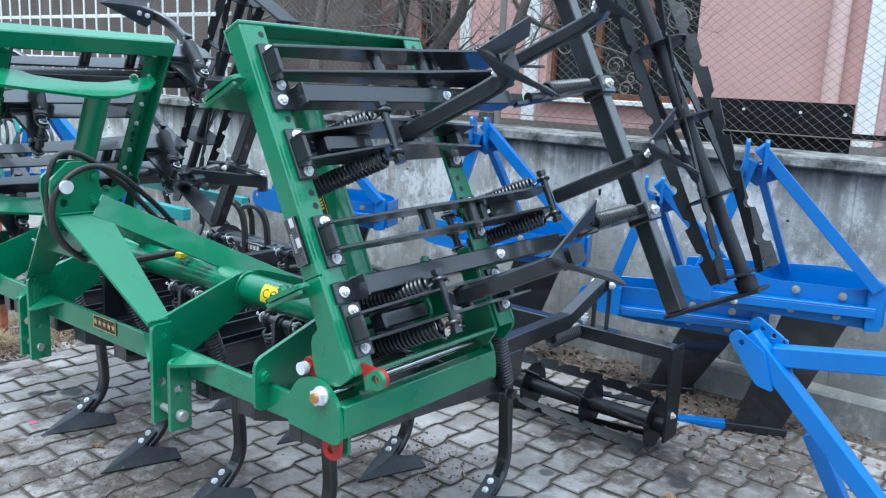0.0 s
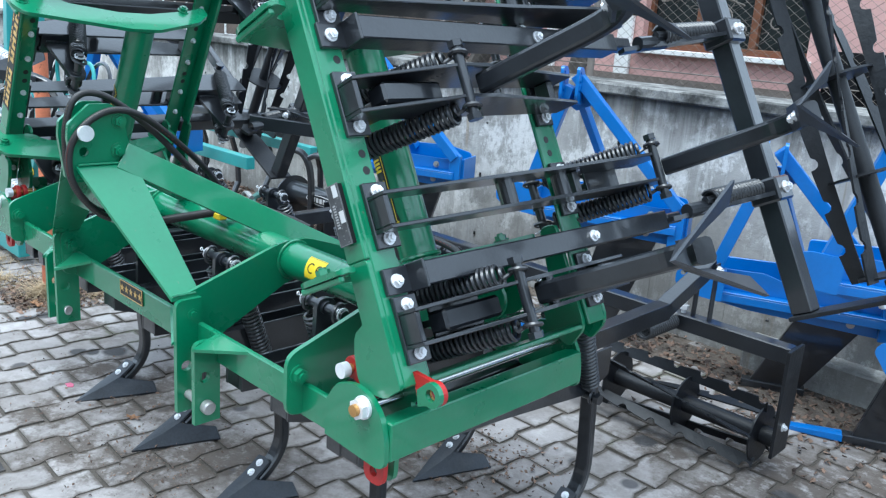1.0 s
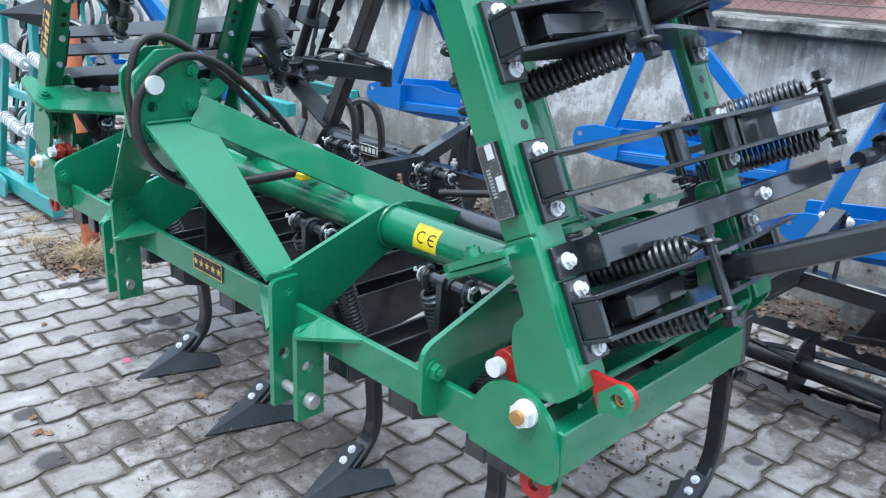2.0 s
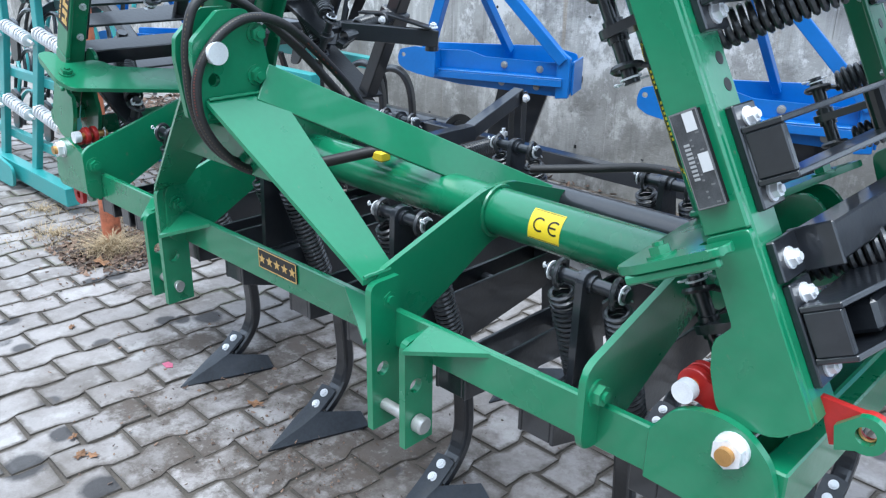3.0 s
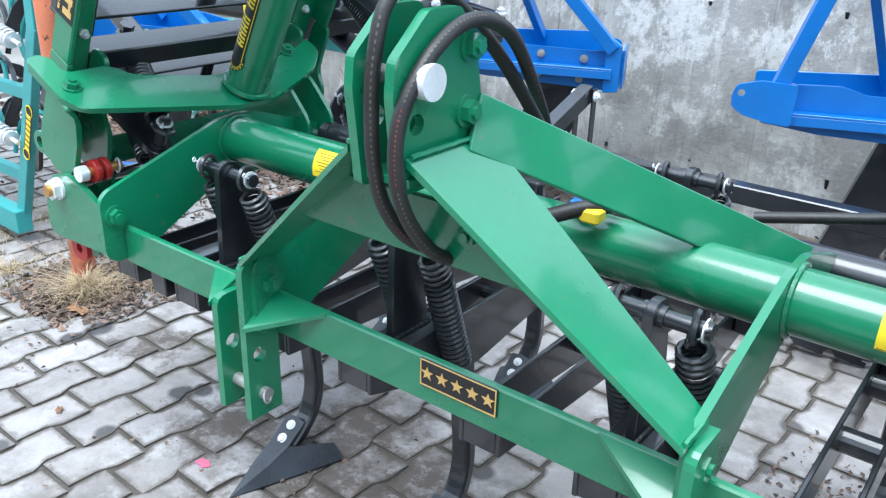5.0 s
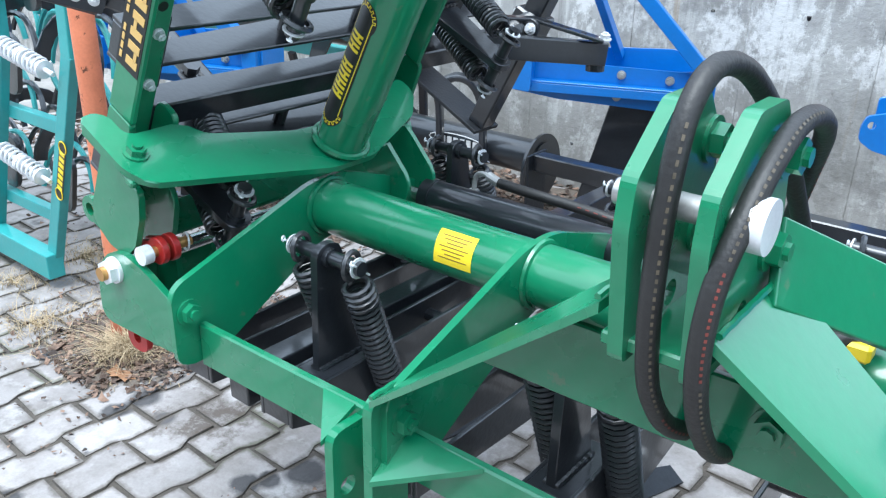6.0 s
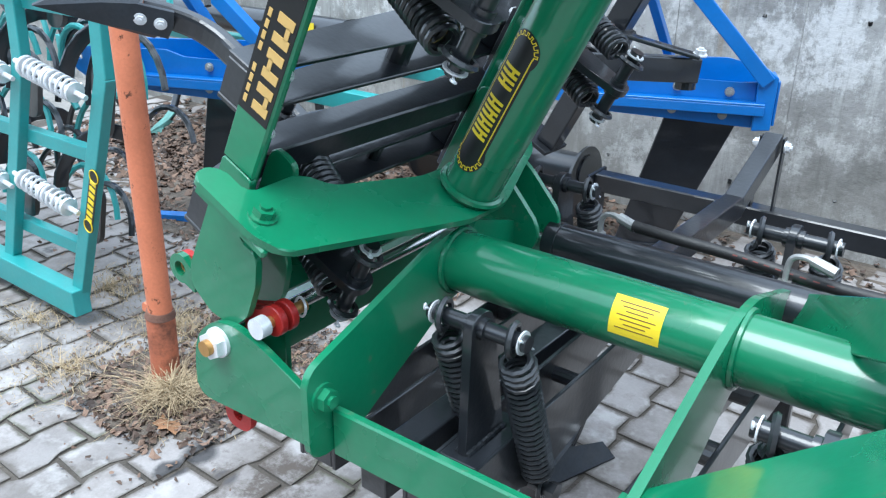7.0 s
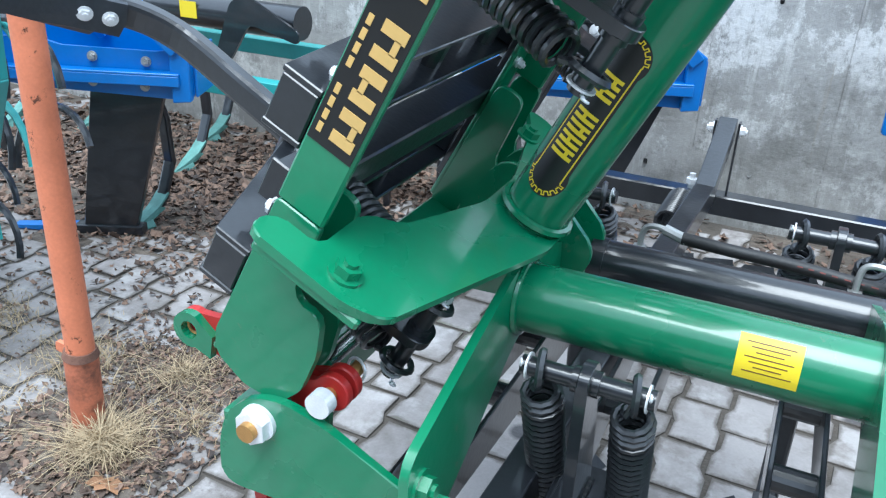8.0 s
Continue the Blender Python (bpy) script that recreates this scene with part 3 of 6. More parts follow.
    # locking pin and red lugs at the hinge
    ring_pts = [(-0.006 + 0.0252 * math.cos(a), 0.546 + 0.0252 * math.sin(a)) for a in [math.pi * 0.75 + i * math.pi * 1.25 / 14 for i in range(15)]]
    lug_face = [(-0.006 + 0.0255 * math.cos(a), 0.546 + 0.0255 * math.sin(a)) for a in [math.pi * 0.75 + i * math.pi * 1.25 / 14 for i in range(15)]]
    lug = put("stop_lug", holed(B(), ring_pts + [(0.045, 0.592), (-0.02, 0.60)], [(-0.006, 0.546, 0.0125)], 1.3865, 1.398, "y"), RED, "red painted lug with a green face")
    put("front_face", holed(B(), lug_face + [(0.010, 0.580), (-0.022, 0.590)], [(-0.006, 0.546, 0.0128)], 1.3745, 1.3863, "y"), GREEN, "green painted face", False, lug)
    put("bush", ring(B(), (-0.006, 1.3875, 0.546), (0, 1, 0), 0.0115, 0.0022), BRASS, "orange worn bush", True, lug)
    put("pin", rod(B(), (0.08, 1.35, 0.751), (0.08, 1.432, 0.751), 0.0095, 16), BRASS, "yellow zinc locking pin", True)
    put("pin_head", rod(B(), (0.08, 1.334, 0.751), (0.08, 1.352, 0.751), 0.0165, 20), STEEL, "bright round pin head", True)
    put("linch_clip", ring(B(), (0.08, 1.424, 0.751), (0, 1, 0.3), 0.015, 0.0022), STEEL, "wire clip", True)
    for y in (1.364, 1.386):
        put("pin_lug", prism(B(), [(0.08 + 0.0245 * math.cos(a), 0.751 + 0.0245 * math.sin(a)) for a in [i * math.pi / 12 for i in range(-6, 13)]] + [(0.02, 0.72), (0.05, 0.69)], y, y + 0.013, "y", 0.0015), RED, "red painted lug")
    for u, back in ((0.126, 0), (0.359, REAR), (0.592, 0), (0.826, REAR)):
        tine_unit(w, u, back, turn @ flip, bool(back))
    for u in (0.222, 0.735):
        bm = slab(B(), (u - 0.022, 1.436, 0.532), (u + 0.028, 2.36, 0.5905), 0.003)
        slab(bm, (u - 0.012, 2.355, 0.53), (u + 0.018, 2.43 if side > 0 else 2.64, 0.575), 0.004)
        slab(bm, (u - 0.026, 1.430, 0.529), (u + 0.032, 1.437, 0.5906), 0.002)
        arm = put("roller_arm", bm, BLACK)
        put("mount_plate", slab(B(), (u - 0.024, 1.368, 0.579), (u + 0.03, 1.44, 0.5905), 0.002), BLACK, "", False, arm)
        for yy, zz in ((1.396, 0.579), (2.005, 0.532)):
            put("bolt", bolt(B(), (u + 0.002, yy, zz), (0, 0, -1), 0.0195, 0.010), STEEL, "zinc-plated bolt", True, arm)
    return w, turn @ flip


wings = [wing(1), wing(-1)]


# ---- ground, wall, distance ----
ground = part("ground", slab(B(), (-60, -40, -0.3), (60, 80, -0.035)), YARD)
tagged(ground, "grey gravel yard round the block paving", "ground", kind="structure")
paving = part("pavement", slab(B(), (-7.5, -1.0, -0.034), (2.0, 4.08, -0.0062)), material("joint_sand", (0.075, 0.064, 0.053), 0.95, vary=0.4, scale=10, bump=0.6, bump_scale=80))
tagged(paving, "grey interlocking concrete block paving with dirty joints", "paving", kind="structure")


def concrete_material():
    """Old formed concrete: pale and dark vertical runs, stain patches, fine pitting."""
    m = bpy.data.materials.new("stained_concrete")
    m.use_nodes = True
    t = m.node_tree
    n, k = t.nodes, t.links
    b = n["Principled BSDF"]
    geo = n.new("ShaderNodeNewGeometry")

    def noise_at(scale, size, detail, rough=0.6):
        mp = n.new("ShaderNodeMapping")
        mp.inputs["Scale"].default_value = scale
        k.new(geo.outputs["Position"], mp.inputs["Vector"])
        x = n.new("ShaderNodeTexNoise")
        x.inputs["Scale"].default_value, x.inputs["Detail"].default_value, x.inputs["Roughness"].default_value = size, detail, rough
        k.new(mp.outputs[0], x.inputs["Vector"])
        return x.outputs[0]

    def level(src, a, c, top):
        r = n.new("ShaderNodeMapRange")
        r.inputs[1].default_value, r.inputs[2].default_value, r.inputs[4].default_value = a, c, top
        k.new(src, r.inputs[0])
        return r.outputs[0]

    def over(base, colour, fac):
        x = n.new("ShaderNodeMix")
        x.data_type = "RGBA"
        x.inputs["B"].default_value = (*colour, 1)
        k.new(base, x.inputs["A"])
        k.new(fac, x.inputs["Factor"])
        return x.outputs["Result"]

    ramp = n.new("ShaderNodeValToRGB")
    ramp.color_ramp.elements[0].position, ramp.color_ramp.elements[1].position = 0.3, 0.7
    ramp.color_ramp.elements[0].color, ramp.color_ramp.elements[1].color = (0.27, 0.262, 0.248, 1), (0.50, 0.488, 0.465, 1)
    k.new(noise_at((1, 1, 0.8), 2.2, 10, 0.68), ramp.inputs[0])
    c = ramp.outputs[0]
    # lime bloom in ragged patches and thin runs, then grey damp clouds, pits and rust runs
    c = over(c, (0.70, 0.69, 0.67), level(noise_at((1.3, 1.3, 0.9), 3.2, 13, 0.78), 0.505, 0.56, 0.8))
    c = over(c, (0.66, 0.65, 0.62), level(noise_at((7, 7, 0.5), 2.0, 8, 0.7), 0.53, 0.66, 0.6))
    c = over(c, (0.20, 0.195, 0.185), level(noise_at((1.1, 1.1, 1.3), 1.7, 11, 0.74), 0.525, 0.62, 0.7))
    c = over(c, (0.10, 0.095, 0.09), level(noise_at((1, 1, 0.7), 15, 9, 0.8), 0.57, 0.66, 0.6))
    c = over(c, (0.11, 0.105, 0.10), level(noise_at((8, 8, 0.35), 2.0, 9, 0.74), 0.57, 0.70, 0.6))
    c = over(c, (0.30, 0.22, 0.13), level(noise_at((6, 6, 0.16), 2.2, 6), 0.63, 0.72, 0.5))
    # broad dark damp band, drips below the coping, darker towards +x, ragged edges
    sep = n.new("ShaderNodeSeparateXYZ")
    k.new(geo.outputs["Position"], sep.inputs[0])

    def band(axis, gain, src, a, c2, top):
        x = n.new("ShaderNodeMath")
        x.operation, x.inputs[1].default_value = "MULTIPLY_ADD", gain
        k.new(src, x.inputs[0])
        k.new(sep.outputs[axis], x.inputs[2])
        return level(x.outputs[0], a, c2, top)

    def times(p, q):
        x = n.new("ShaderNodeMath")
        x.operation = "MULTIPLY"
        k.new(p, x.inputs[0])
        k.new(q, x.inputs[1])
        return x.outputs[0]

    low = noise_at((1, 1, 0.6), 1.7, 7, 0.65)
    fall = band("Z", 0.9, low, 1.22, 1.02, 0.62)
    c = over(c, (0.17, 0.165, 0.15), times(fall, level(noise_at((1.0, 1.0, 0.8), 2.0, 7, 0.7), 0.36, 0.56, 1.0)))
    drip = band("Z", 0.55, noise_at((7, 7, 0.25), 2.0, 6), 1.22, 1.44, 0.85)
    c = over(c, (0.06, 0.058, 0.052), drip)
    c = over(c, (0.15, 0.15, 0.145), times(band("X", 0.9, low, -0.9, 0.1, 0.7), level(noise_at((1.4, 1.4, 0.5), 2.0, 7, 0.7), 0.3, 0.55, 1.0)))
    k.new(c, b.inputs["Base Color"])
    b.inputs["Roughness"].default_value = 0.9
    b.inputs["Specular IOR Level"].default_value = 0.25
    bp = n.new("ShaderNodeBump")
    bp.inputs["Strength"].default_value, bp.inputs["Distance"].default_value = 0.4, 0.01
    k.new(noise_at((1, 1, 1), 45, 8, 0.7), bp.inputs["Height"])
    k.new(bp.outputs[0], b.inputs["Normal"])
    return m


CONCRETE = concrete_material()
wall = part("wall_north", slab(B(), (-14, 4.07, -0.1), (6, 4.40, 1.16)), CONCRETE)
tagged(wall, "weathered board-marked concrete retaining wall with dark streaks", "wall", kind="structure")
coping = part("coping", slab(B(), (-14, 4.02, 1.16), (6, 4.45, 1.215), 0.008), COPING)
tagged(coping, "blackened rough concrete coping on the wall", "coping", kind="structure")
footing = part("footing", slab(B(), (-1.75, 3.93, -0.05), (3.0, 4.063, 0.15), 0.012), CONCRETE)
tagged(footing, "rough concrete footing along the wall", "footing", kind="structure")
# unseen wall added opposite, to block low sky light and darken front-facing reflections
OPPOSITE = material("unseen_wall_grey", (0.16, 0.155, 0.145), 0.9, vary=0.2, scale=0.6, bump=0.2)
unseen_wall = part("wall_south_unseen", slab(B(), (-28, -7.6, -0.1), (24, -7.2, 5.2)), OPPOSITE)
tagged(unseen_wall, "plain grey unseen wall added across the yard to block low sky light", "wall", kind="structure")
backland = part("ground_north", slab(B(), (-14, 4.40, -0.1), (6, 12, 1.10)), SOIL)
tagged(backland, "raised earth behind the retaining wall", "ground", kind="structure")


# ---- crumbler rollers ----
def blade(bm, x0, x1, y, z, ang, r, twist=1.1):
    """A long flat roller bar winding round the axis, its outer edge stepped and bitten."""
    n = max(4, int((x1 - x0) / 0.115))
    w = (x1 - x0) / n
    cols = []
    for i in range(n):
        for f, h in ((0.0, -0.007), (0.34, -0.003), (0.68, 0.0), (0.70, -0.012), (0.75, -0.020), (0.83, -0.022), (0.91, -0.018), (0.97, -0.008)):
            cols.append((x0 + w * (i + f), r + h))
    cols.append((x1, r - 0.007))
    rows = []
    for x, q in cols:
        a = ang + twist * (x - x0)
        d = Vector((0, math.cos(a), math.sin(a)))
        t = Vector((0, -math.sin(a), math.cos(a))) * 0.003
        c = Vector((x, y, z))
        rows.append([bm.verts.new(c + d * e + t * k) for e, k in ((q, 1), (r - 0.046, 1), (r - 0.046, -1), (q, -1))])
    for p, q in zip(rows, rows[1:]):
        for i in range(4):
            bm.faces.new((p[i], p[(i + 1) % 4], q[(i + 1) % 4], q[i]))
    bm.faces.new(rows[0]), bm.faces.new(rows[-1][::-1])
    bmesh.ops.recalc_face_normals(bm, faces=bm.faces)
    return bm


def roller(parent, m, x0, x1, y, zf, za, r=0.135, core=0.033, twist=1.1):
    """Roller frame tube with end plates, and the cage: axle, discs and notched bars."""
    made = []

    def put(name, bm, mat=WORN_BLACK, label="", smooth=False):
        bmesh.ops.transform(bm, matrix=m, verts=bm.verts)
        made.append(part(name, bm, mat, made[0] if made else parent, label, smooth))
        return made[-1]

    put("roller_frame", slab(B(), (x0, y - 0.03, zf - 0.03), (x1, y + 0.03, zf + 0.03), 0.004), BLACK, "black square roller frame tube")
    for x, s in ((x0, 1), (x1, -1)):
        put("end_plate", bar(B(), (x - s * 0.006, y, zf + 0.03), (x - s * 0.006, y + 0.01, za - 0.05), 0.12, 0.012, (1, 0, 0), 0.002))
        put("bearing", rod(B(), (x + s * 0.0, y + 0.01, za), (x + s * 0.045, y + 0.01, za), 0.035, 14), WORN_BLACK, "", True)
        put("bolt", bolt(B(), (x - s * 0.012, y, za + 0.055), (-s, 0, 0), 0.02, 0.01), STEEL, "zinc-plated bolt", True)
    put("axle", rod(B(), (x0 + 0.02, y + 0.01, za), (x1 - 0.02, y + 0.01, za), core, 20), WORN_BLACK, "", True)
    n = max(3, round((x1 - x0) / 0.33))
    for i in range(n + 1):
        x = x0 + 0.06 + (x1 - x0 - 0.12) * i / n
        put("disc", rod(B(), (x - 0.003, y + 0.01, za), (x + 0.003, y + 0.01, za), r - 0.03, 24), WORN_BLACK, "", True)
    for i in range(5):
        put("notched_bar", blade(B(), x0 + 0.05, x1 - 0.05, y + 0.01, za, 0.3 + i * 2 * math.pi / 5, r, twist), WORN_BLACK, "black notched roller bar")
    return made[0]


mid_roller = thing("crumbler_roller", "black cage roller with notched bars lying behind the cultivator", "roller", "crumbler rollers", (XC, 3.06, 0))
roller(mid_roller, Matrix.Translation((-XC, -3.06, 0)), -3.72, -1.215, 3.06, 0.455, 0.138)
for x in (-3.19, -1.56):
    bm = bar(B(), (x - (0.05 if x < XC else 0.0), 1.372, 0.553), (x, 2.78, 0.575), 0.05, 0.06, UP, 0.003)
    bar(bm, (x, 2.77, 0.578), (x, 3.07, 0.685), 0.05, 0.055, UP, 0.003)
    arm = mid("roller_arm", bm, BLACK, "black bent roller arm")
    for s in (-1, 1):
        mid("link_bar", bar(B(), (x + s * 0.032, 3.06, 0.70), (x + s * 0.032, 3.06, 0.42), 0.03, 0.006, (1, 0, 0), 0.001), BLACK, "", False, arm)
        mid("bolt", bolt(B(), (x + s * 0.036, 3.06, 0.675), (s, 0, 0), 0.024, 0.012), STEEL, "zinc-plated bolt", True, arm)
    mid("spring", coil(B(), (x - 0.09, 2.82, 0.46), (x - 0.09, 3.02, 0.46), 0.03, 0.006, 14), SPRING, "black coil spring", True, arm)
    mid("bolt", rod(B(), (x - 0.07, 3.06, 0.42), (x - 0.07, 3.06, 0.53), 0.009, 10), STEEL, "zinc-plated threaded bolt", True, arm)
    mid("bolt_head", rod(B(), (x - 0.07, 3.06, 0.50), (x - 0.07, 3.06, 0.515), 0.017, 6), STEEL, "zinc-plated nut", True, arm)
for (w, m), rise, back in zip(wings, (0.0, 0.158), (0.0, 0.04)):
    m = m.copy()
    roller(w, m, -0.13, 1.06, 2.66 + back, 0.372 + rise, 0.115 + rise * 0.4, 0.125, 0.024, 1.3)
    m = m @ Matrix.Translation((0, back, rise))
    for u in (0.228, 0.70):
        bm = slab(B(), (u - 0.035, 2.615, 0.325), (u + 0.035, 2.705, 0.415), 0.006)
        rod(bm, (u, 2.34, 0.46), (u, 2.44, 0.44), 0.02, 12)
        bar(bm, (u - 0.01, 2.3, 0.49), (u - 0.01, 2.62, 0.35), 0.012, 0.03, UP)
        bmesh.ops.transform(bm, matrix=m, verts=bm.verts)
        clamp = part("clamp", bm, BLACK, w, "black clamp round the roller frame")
        bm = coil(B(), (u + 0.015, 2.42, 0.43), (u + 0.015, 2.62, 0.385), 0.026, 0.0055, 16)
        rod(bm, (u + 0.015, 2.40, 0.434), (u + 0.015, 2.63, 0.383), 0.012, 8)
        bmesh.ops.transform(bm, matrix=m, verts=bm.verts)
        part("spring", bm, SPRING, clamp, "black coil spring", True)
        bm = bolt(B(), (u, 2.66, 0.325), (0, 0, -1), 0.024, 0.012)
        bmesh.ops.transform(bm, matrix=m, verts=bm.verts)
        part("bolt", bm, STEEL, clamp, "zinc-plated bolt", True)


# tension lever at the foot of the far wing's roller: a box arm and a drilled strap that meet in one bolt
lever_wing = wings[1][0]
to_wing = Matrix.Translation((-PIV[-1][0], -1.7, -PIV[-1][1]))


def on_wing(name, bm, mat, label="", smooth=False, parent=None):
    bmesh.ops.transform(bm, matrix=to_wing, verts=bm.verts)
    return part(name, bm, mat, parent or lever_wing, label, smooth)


bm = bar(B(), (-3.52, 2.40, 0.962), (-3.322, 2.712, 0.925), 0.045, 0.062, UP, 0.004)
rod(bm, (-3.338, 2.700, 0.935), (-3.338, 2.700, 0.878), 0.026, 18)
lever = on_wing("lever_arm", bm, BLACK, "black box-section lever arm")
a, b = Vector((-3.475, 2.592, 1.012)), Vector((-3.300, 2.668, 0.966))
bm = bar(B(), a, b, 0.052, 0.010, UP, 0.003)
bar(bm, a + Vector((-0.10, -0.045, 0.0)), a + Vector((0.004, 0.002, 0.0)), 0.052, 0.010, UP, 0.003)
prism(bm, rounded([(-3.575, 0.945), (-3.46, 0.945), (-3.44, 0.99), (-3.455, 1.016), (-3.56, 1.016), (-3.59, 0.98)], 0.015, 4), 2.565, 2.577, "y", 0.002)
on_wing("drilled_strap", bm, BLACK, "black strap with a row of holes", False, lever)
# the strap's holes are ink discs that paint their dark insides
for f in (0.22, 0.46, 0.70):
    c = a.lerp(b, f) + Vector((0, 0, 0.0035))
    on_wing("hole", rod(B(), c, c + Vector((0.0005, 0, 0.0026)), 0.009, 12), INK, "dark disc for the shade in a drilled hole", True, lever)
on_wing("bolt", bolt(B(), b + Vector((0, 0, 0.004)), (0.15, -0.1, 1), 0.024, 0.012), STEEL, "zinc-plated bolt", True, lever)
on_wing("bolt", bolt(B(), (-3.468, 2.566, 0.99), (0, -1, 0.15), 0.022, 0.011), STEEL, "zinc-plated bolt", True, lever)


# ---- blue subsoilers along the wall ----
def subsoiler(x0, y0, turn=22.0, right=0.42, head=-0.14, high=1.31, broad=0.26, drop=0.0):
    """A blue three-point frame: drilled hitch plates, angle-lipped beam, lopsided mast, and a raked black leg with a blue point."""
    t = thing("subsoiler", "blue subsoiler frame with a raked black leg, by the wall" if not drop else "low blue subsoiler frame with a short black leg, by the wall", "subsoiler", "blue subsoilers", (x0, y0, -drop))
    t.rotation_euler = (0, 0, radians(turn))
    # beam: an upright plate, an angle lip along its front, a back plate and floor between them
    front = rounded([(-0.34, 0.610), (-0.15, 0.585), (right - 0.02, 0.562), (right, 0.58), (right, 0.735), (right - 0.12, 0.722), (-0.02, 0.728), (-0.10, 0.752), (-0.34, 0.745)], 0.012, 3)
    part("front_plate", prism(B(), front, 0.004, 0.016, "y", 0.002), BLUE, t)
    lip = B()
    slab(lip, (-0.27, -0.042, 0.652), (right - 0.035, 0.0035, 0.660), 0.0015)
    slab(lip, (-0.27, -0.042, 0.618), (right - 0.035, -0.034, 0.6515), 0.0015)
    part("angle_lip", lip, BLUE, t)
    part("back_plate", prism(B(), rounded([(-0.36, 0.60), (right - 0.02, 0.575), (right, 0.60), (right - 0.02, 0.745), (right - 0.16, 0.775), (-0.36, 0.755)], 0.015, 3), 0.185, 0.197, "y", 0.002), BLUE, t)
    part("floor_plate", slab(B(), (-0.33, 0.017, 0.615), (right - 0.02, 0.184, 0.625), 0.002), BLUE, t)
    part("end_plate", slab(B(), (right + 0.001, 0.004, 0.575), (right + 0.011, 0.19, 0.735), 0.003), BLUE, t)
    # hitch plates at the near end, forward of the beam
    for y in (-0.078,):
        pts = rounded([(-0.447, 0.715), (-0.445, 0.675), (-0.405, 0.648), (-0.33, 0.630), (-0.25, 0.622), (-0.245, 0.758), (-0.36, 0.766), (-0.435, 0.748)], 0.012, 3)
        part("hitch_plate", holed(B(), pts, [(-0.418, 0.722, 0.0115)], y, y + 0.012, "y"), BLUE, t)
    part("hitch_web", slab(B(), (-0.262, -0.066, 0.640), (-0.25, 0.0035, 0.752), 0.002), BLUE, t)
    # mast: two unequal legs, a drilled head and the upright stay behind
    hx, hy = head, -0.075
    bm = bar(B(), (right - 0.036, -0.012, 0.735), (hx + 0.012, hy + 0.012, high - 0.035), 0.05, 0.062, (0, 1, 0), 0.003)
    prism(bm, [(right - 0.066, 0.560), (right - 0.004, 0.566), (right - 0.002, 0.752), (right - 0.05, 0.785), (right - 0.066, 0.735)], -0.03, 0.0035, "y", 0.003)
    part("mast_leg", bm, BLUE, t)
    part("mast_leg", bar(B(), (-0.30, -0.036, 0.745), (hx - 0.012, hy + 0.016, high - 0.085), 0.05, 0.062, (0, 1, 0), 0.003), BLUE, t)
    for dx in (-0.036, 0.036):
        pts = rounded([(hy - 0.062, high - 0.13), (hy - 0.02, high - 0.165), (hy + 0.042, high - 0.165), (hy + 0.042, high - 0.03), (hy + 0.0, high), (hy - 0.062, high)], 0.018, 4)
        part("mast_head", holed(B(), pts, [(hy - 0.036, high - 0.028, 0.010), (hy - 0.036, high - 0.068, 0.010), (hy - 0.036, high - 0.108, 0.010)], hx + dx - 0.007, hx + dx + 0.007, "x"), BLUE, t)
    part("head_gusset", prism(B(), [(hx - 0.05, high - 0.09), (hx + 0.07, high - 0.115), (hx + 0.11, high - 0.155), (hx + 0.02, high - 0.195), (hx - 0.03, high - 0.165)], hy + 0.045, hy + 0.055, "y", 0.002), BLUE, t)
    part("rear_stay", bar(B(), (hx + 0.02, hy + 0.055, high - 0.115), (0.06, 0.17, 0.74), 0.06, 0.03, (1, 0, 0), 0.003), BLUE, t)
    for bx, bz in ((right - 0.155, 0.688), (right - 0.335, 0.697)):
        part("bolt", bolt(B(), (bx, 0.0035, bz), (0, -1, 0), 0.023, 0.012), DULL, t, "zinc-plated bolt", True)
    for bx, bz in ((right - 0.168, 0.603), (right - 0.345, 0.612)):
        part("bolt", bolt(B(), (bx, 0.0035, bz), (0, -1, 0), 0.022, 0.010), DULL, t, "dull zinc bolt", True)
    # the leg rakes back to a flat sole with a blue point
    top = [Vector((0.19 - broad / 2, 0.03, 0.612)), Vector((0.19 + broad / 2, 0.03, 0.612))]
    low = [Vector((-0.085, 0.115, 0.03 + drop)), Vector((0.115, 0.115, 0.03 + drop))]
    bm = B()
    n = Vector((0, 1, 0)) * 0.016
    v = [bm.verts.new(p) for p in [top[0] - n, top[1] - n, low[1] - n, low[0] - n, top[0] + n, top[1] + n, low[1] + n, low[0] + n]]
    for f in ((0, 1, 2, 3), (7, 6, 5, 4), (0, 4, 5, 1), (1, 5, 6, 2), (2, 6, 7, 3), (3, 7, 4, 0)):
        bm.faces.new([v[i] for i in f])
    bmesh.ops.bevel(bm, geom=list(bm.edges), offset=0.003, segments=1, affect="EDGES", profile=0.5)
    part("leg", bm, BLACK, t, "broad black steel leg")
    part("foot", bar(B(), (-0.12, 0.115, 0.018 + drop), (0.14, 0.115, 0.026 + drop), 0.055, 0.034, UP, 0.004), BLACK, t, "black sole bar")
    if not drop:
        part("point", bar(B(), (-0.36, 0.12, 0.010), (-0.115, 0.115, 0.018), 0.044, 0.014, UP, 0.002, 0.054, 0.03), BLUE, t, "blue painted point")
    return t


for x in (-3.745, -2.371, -0.998):
    subsoiler(x, 3.50)
subsoiler(-5.255, 2.63)
subsoiler(-1.50, 3.69, drop=0.21)

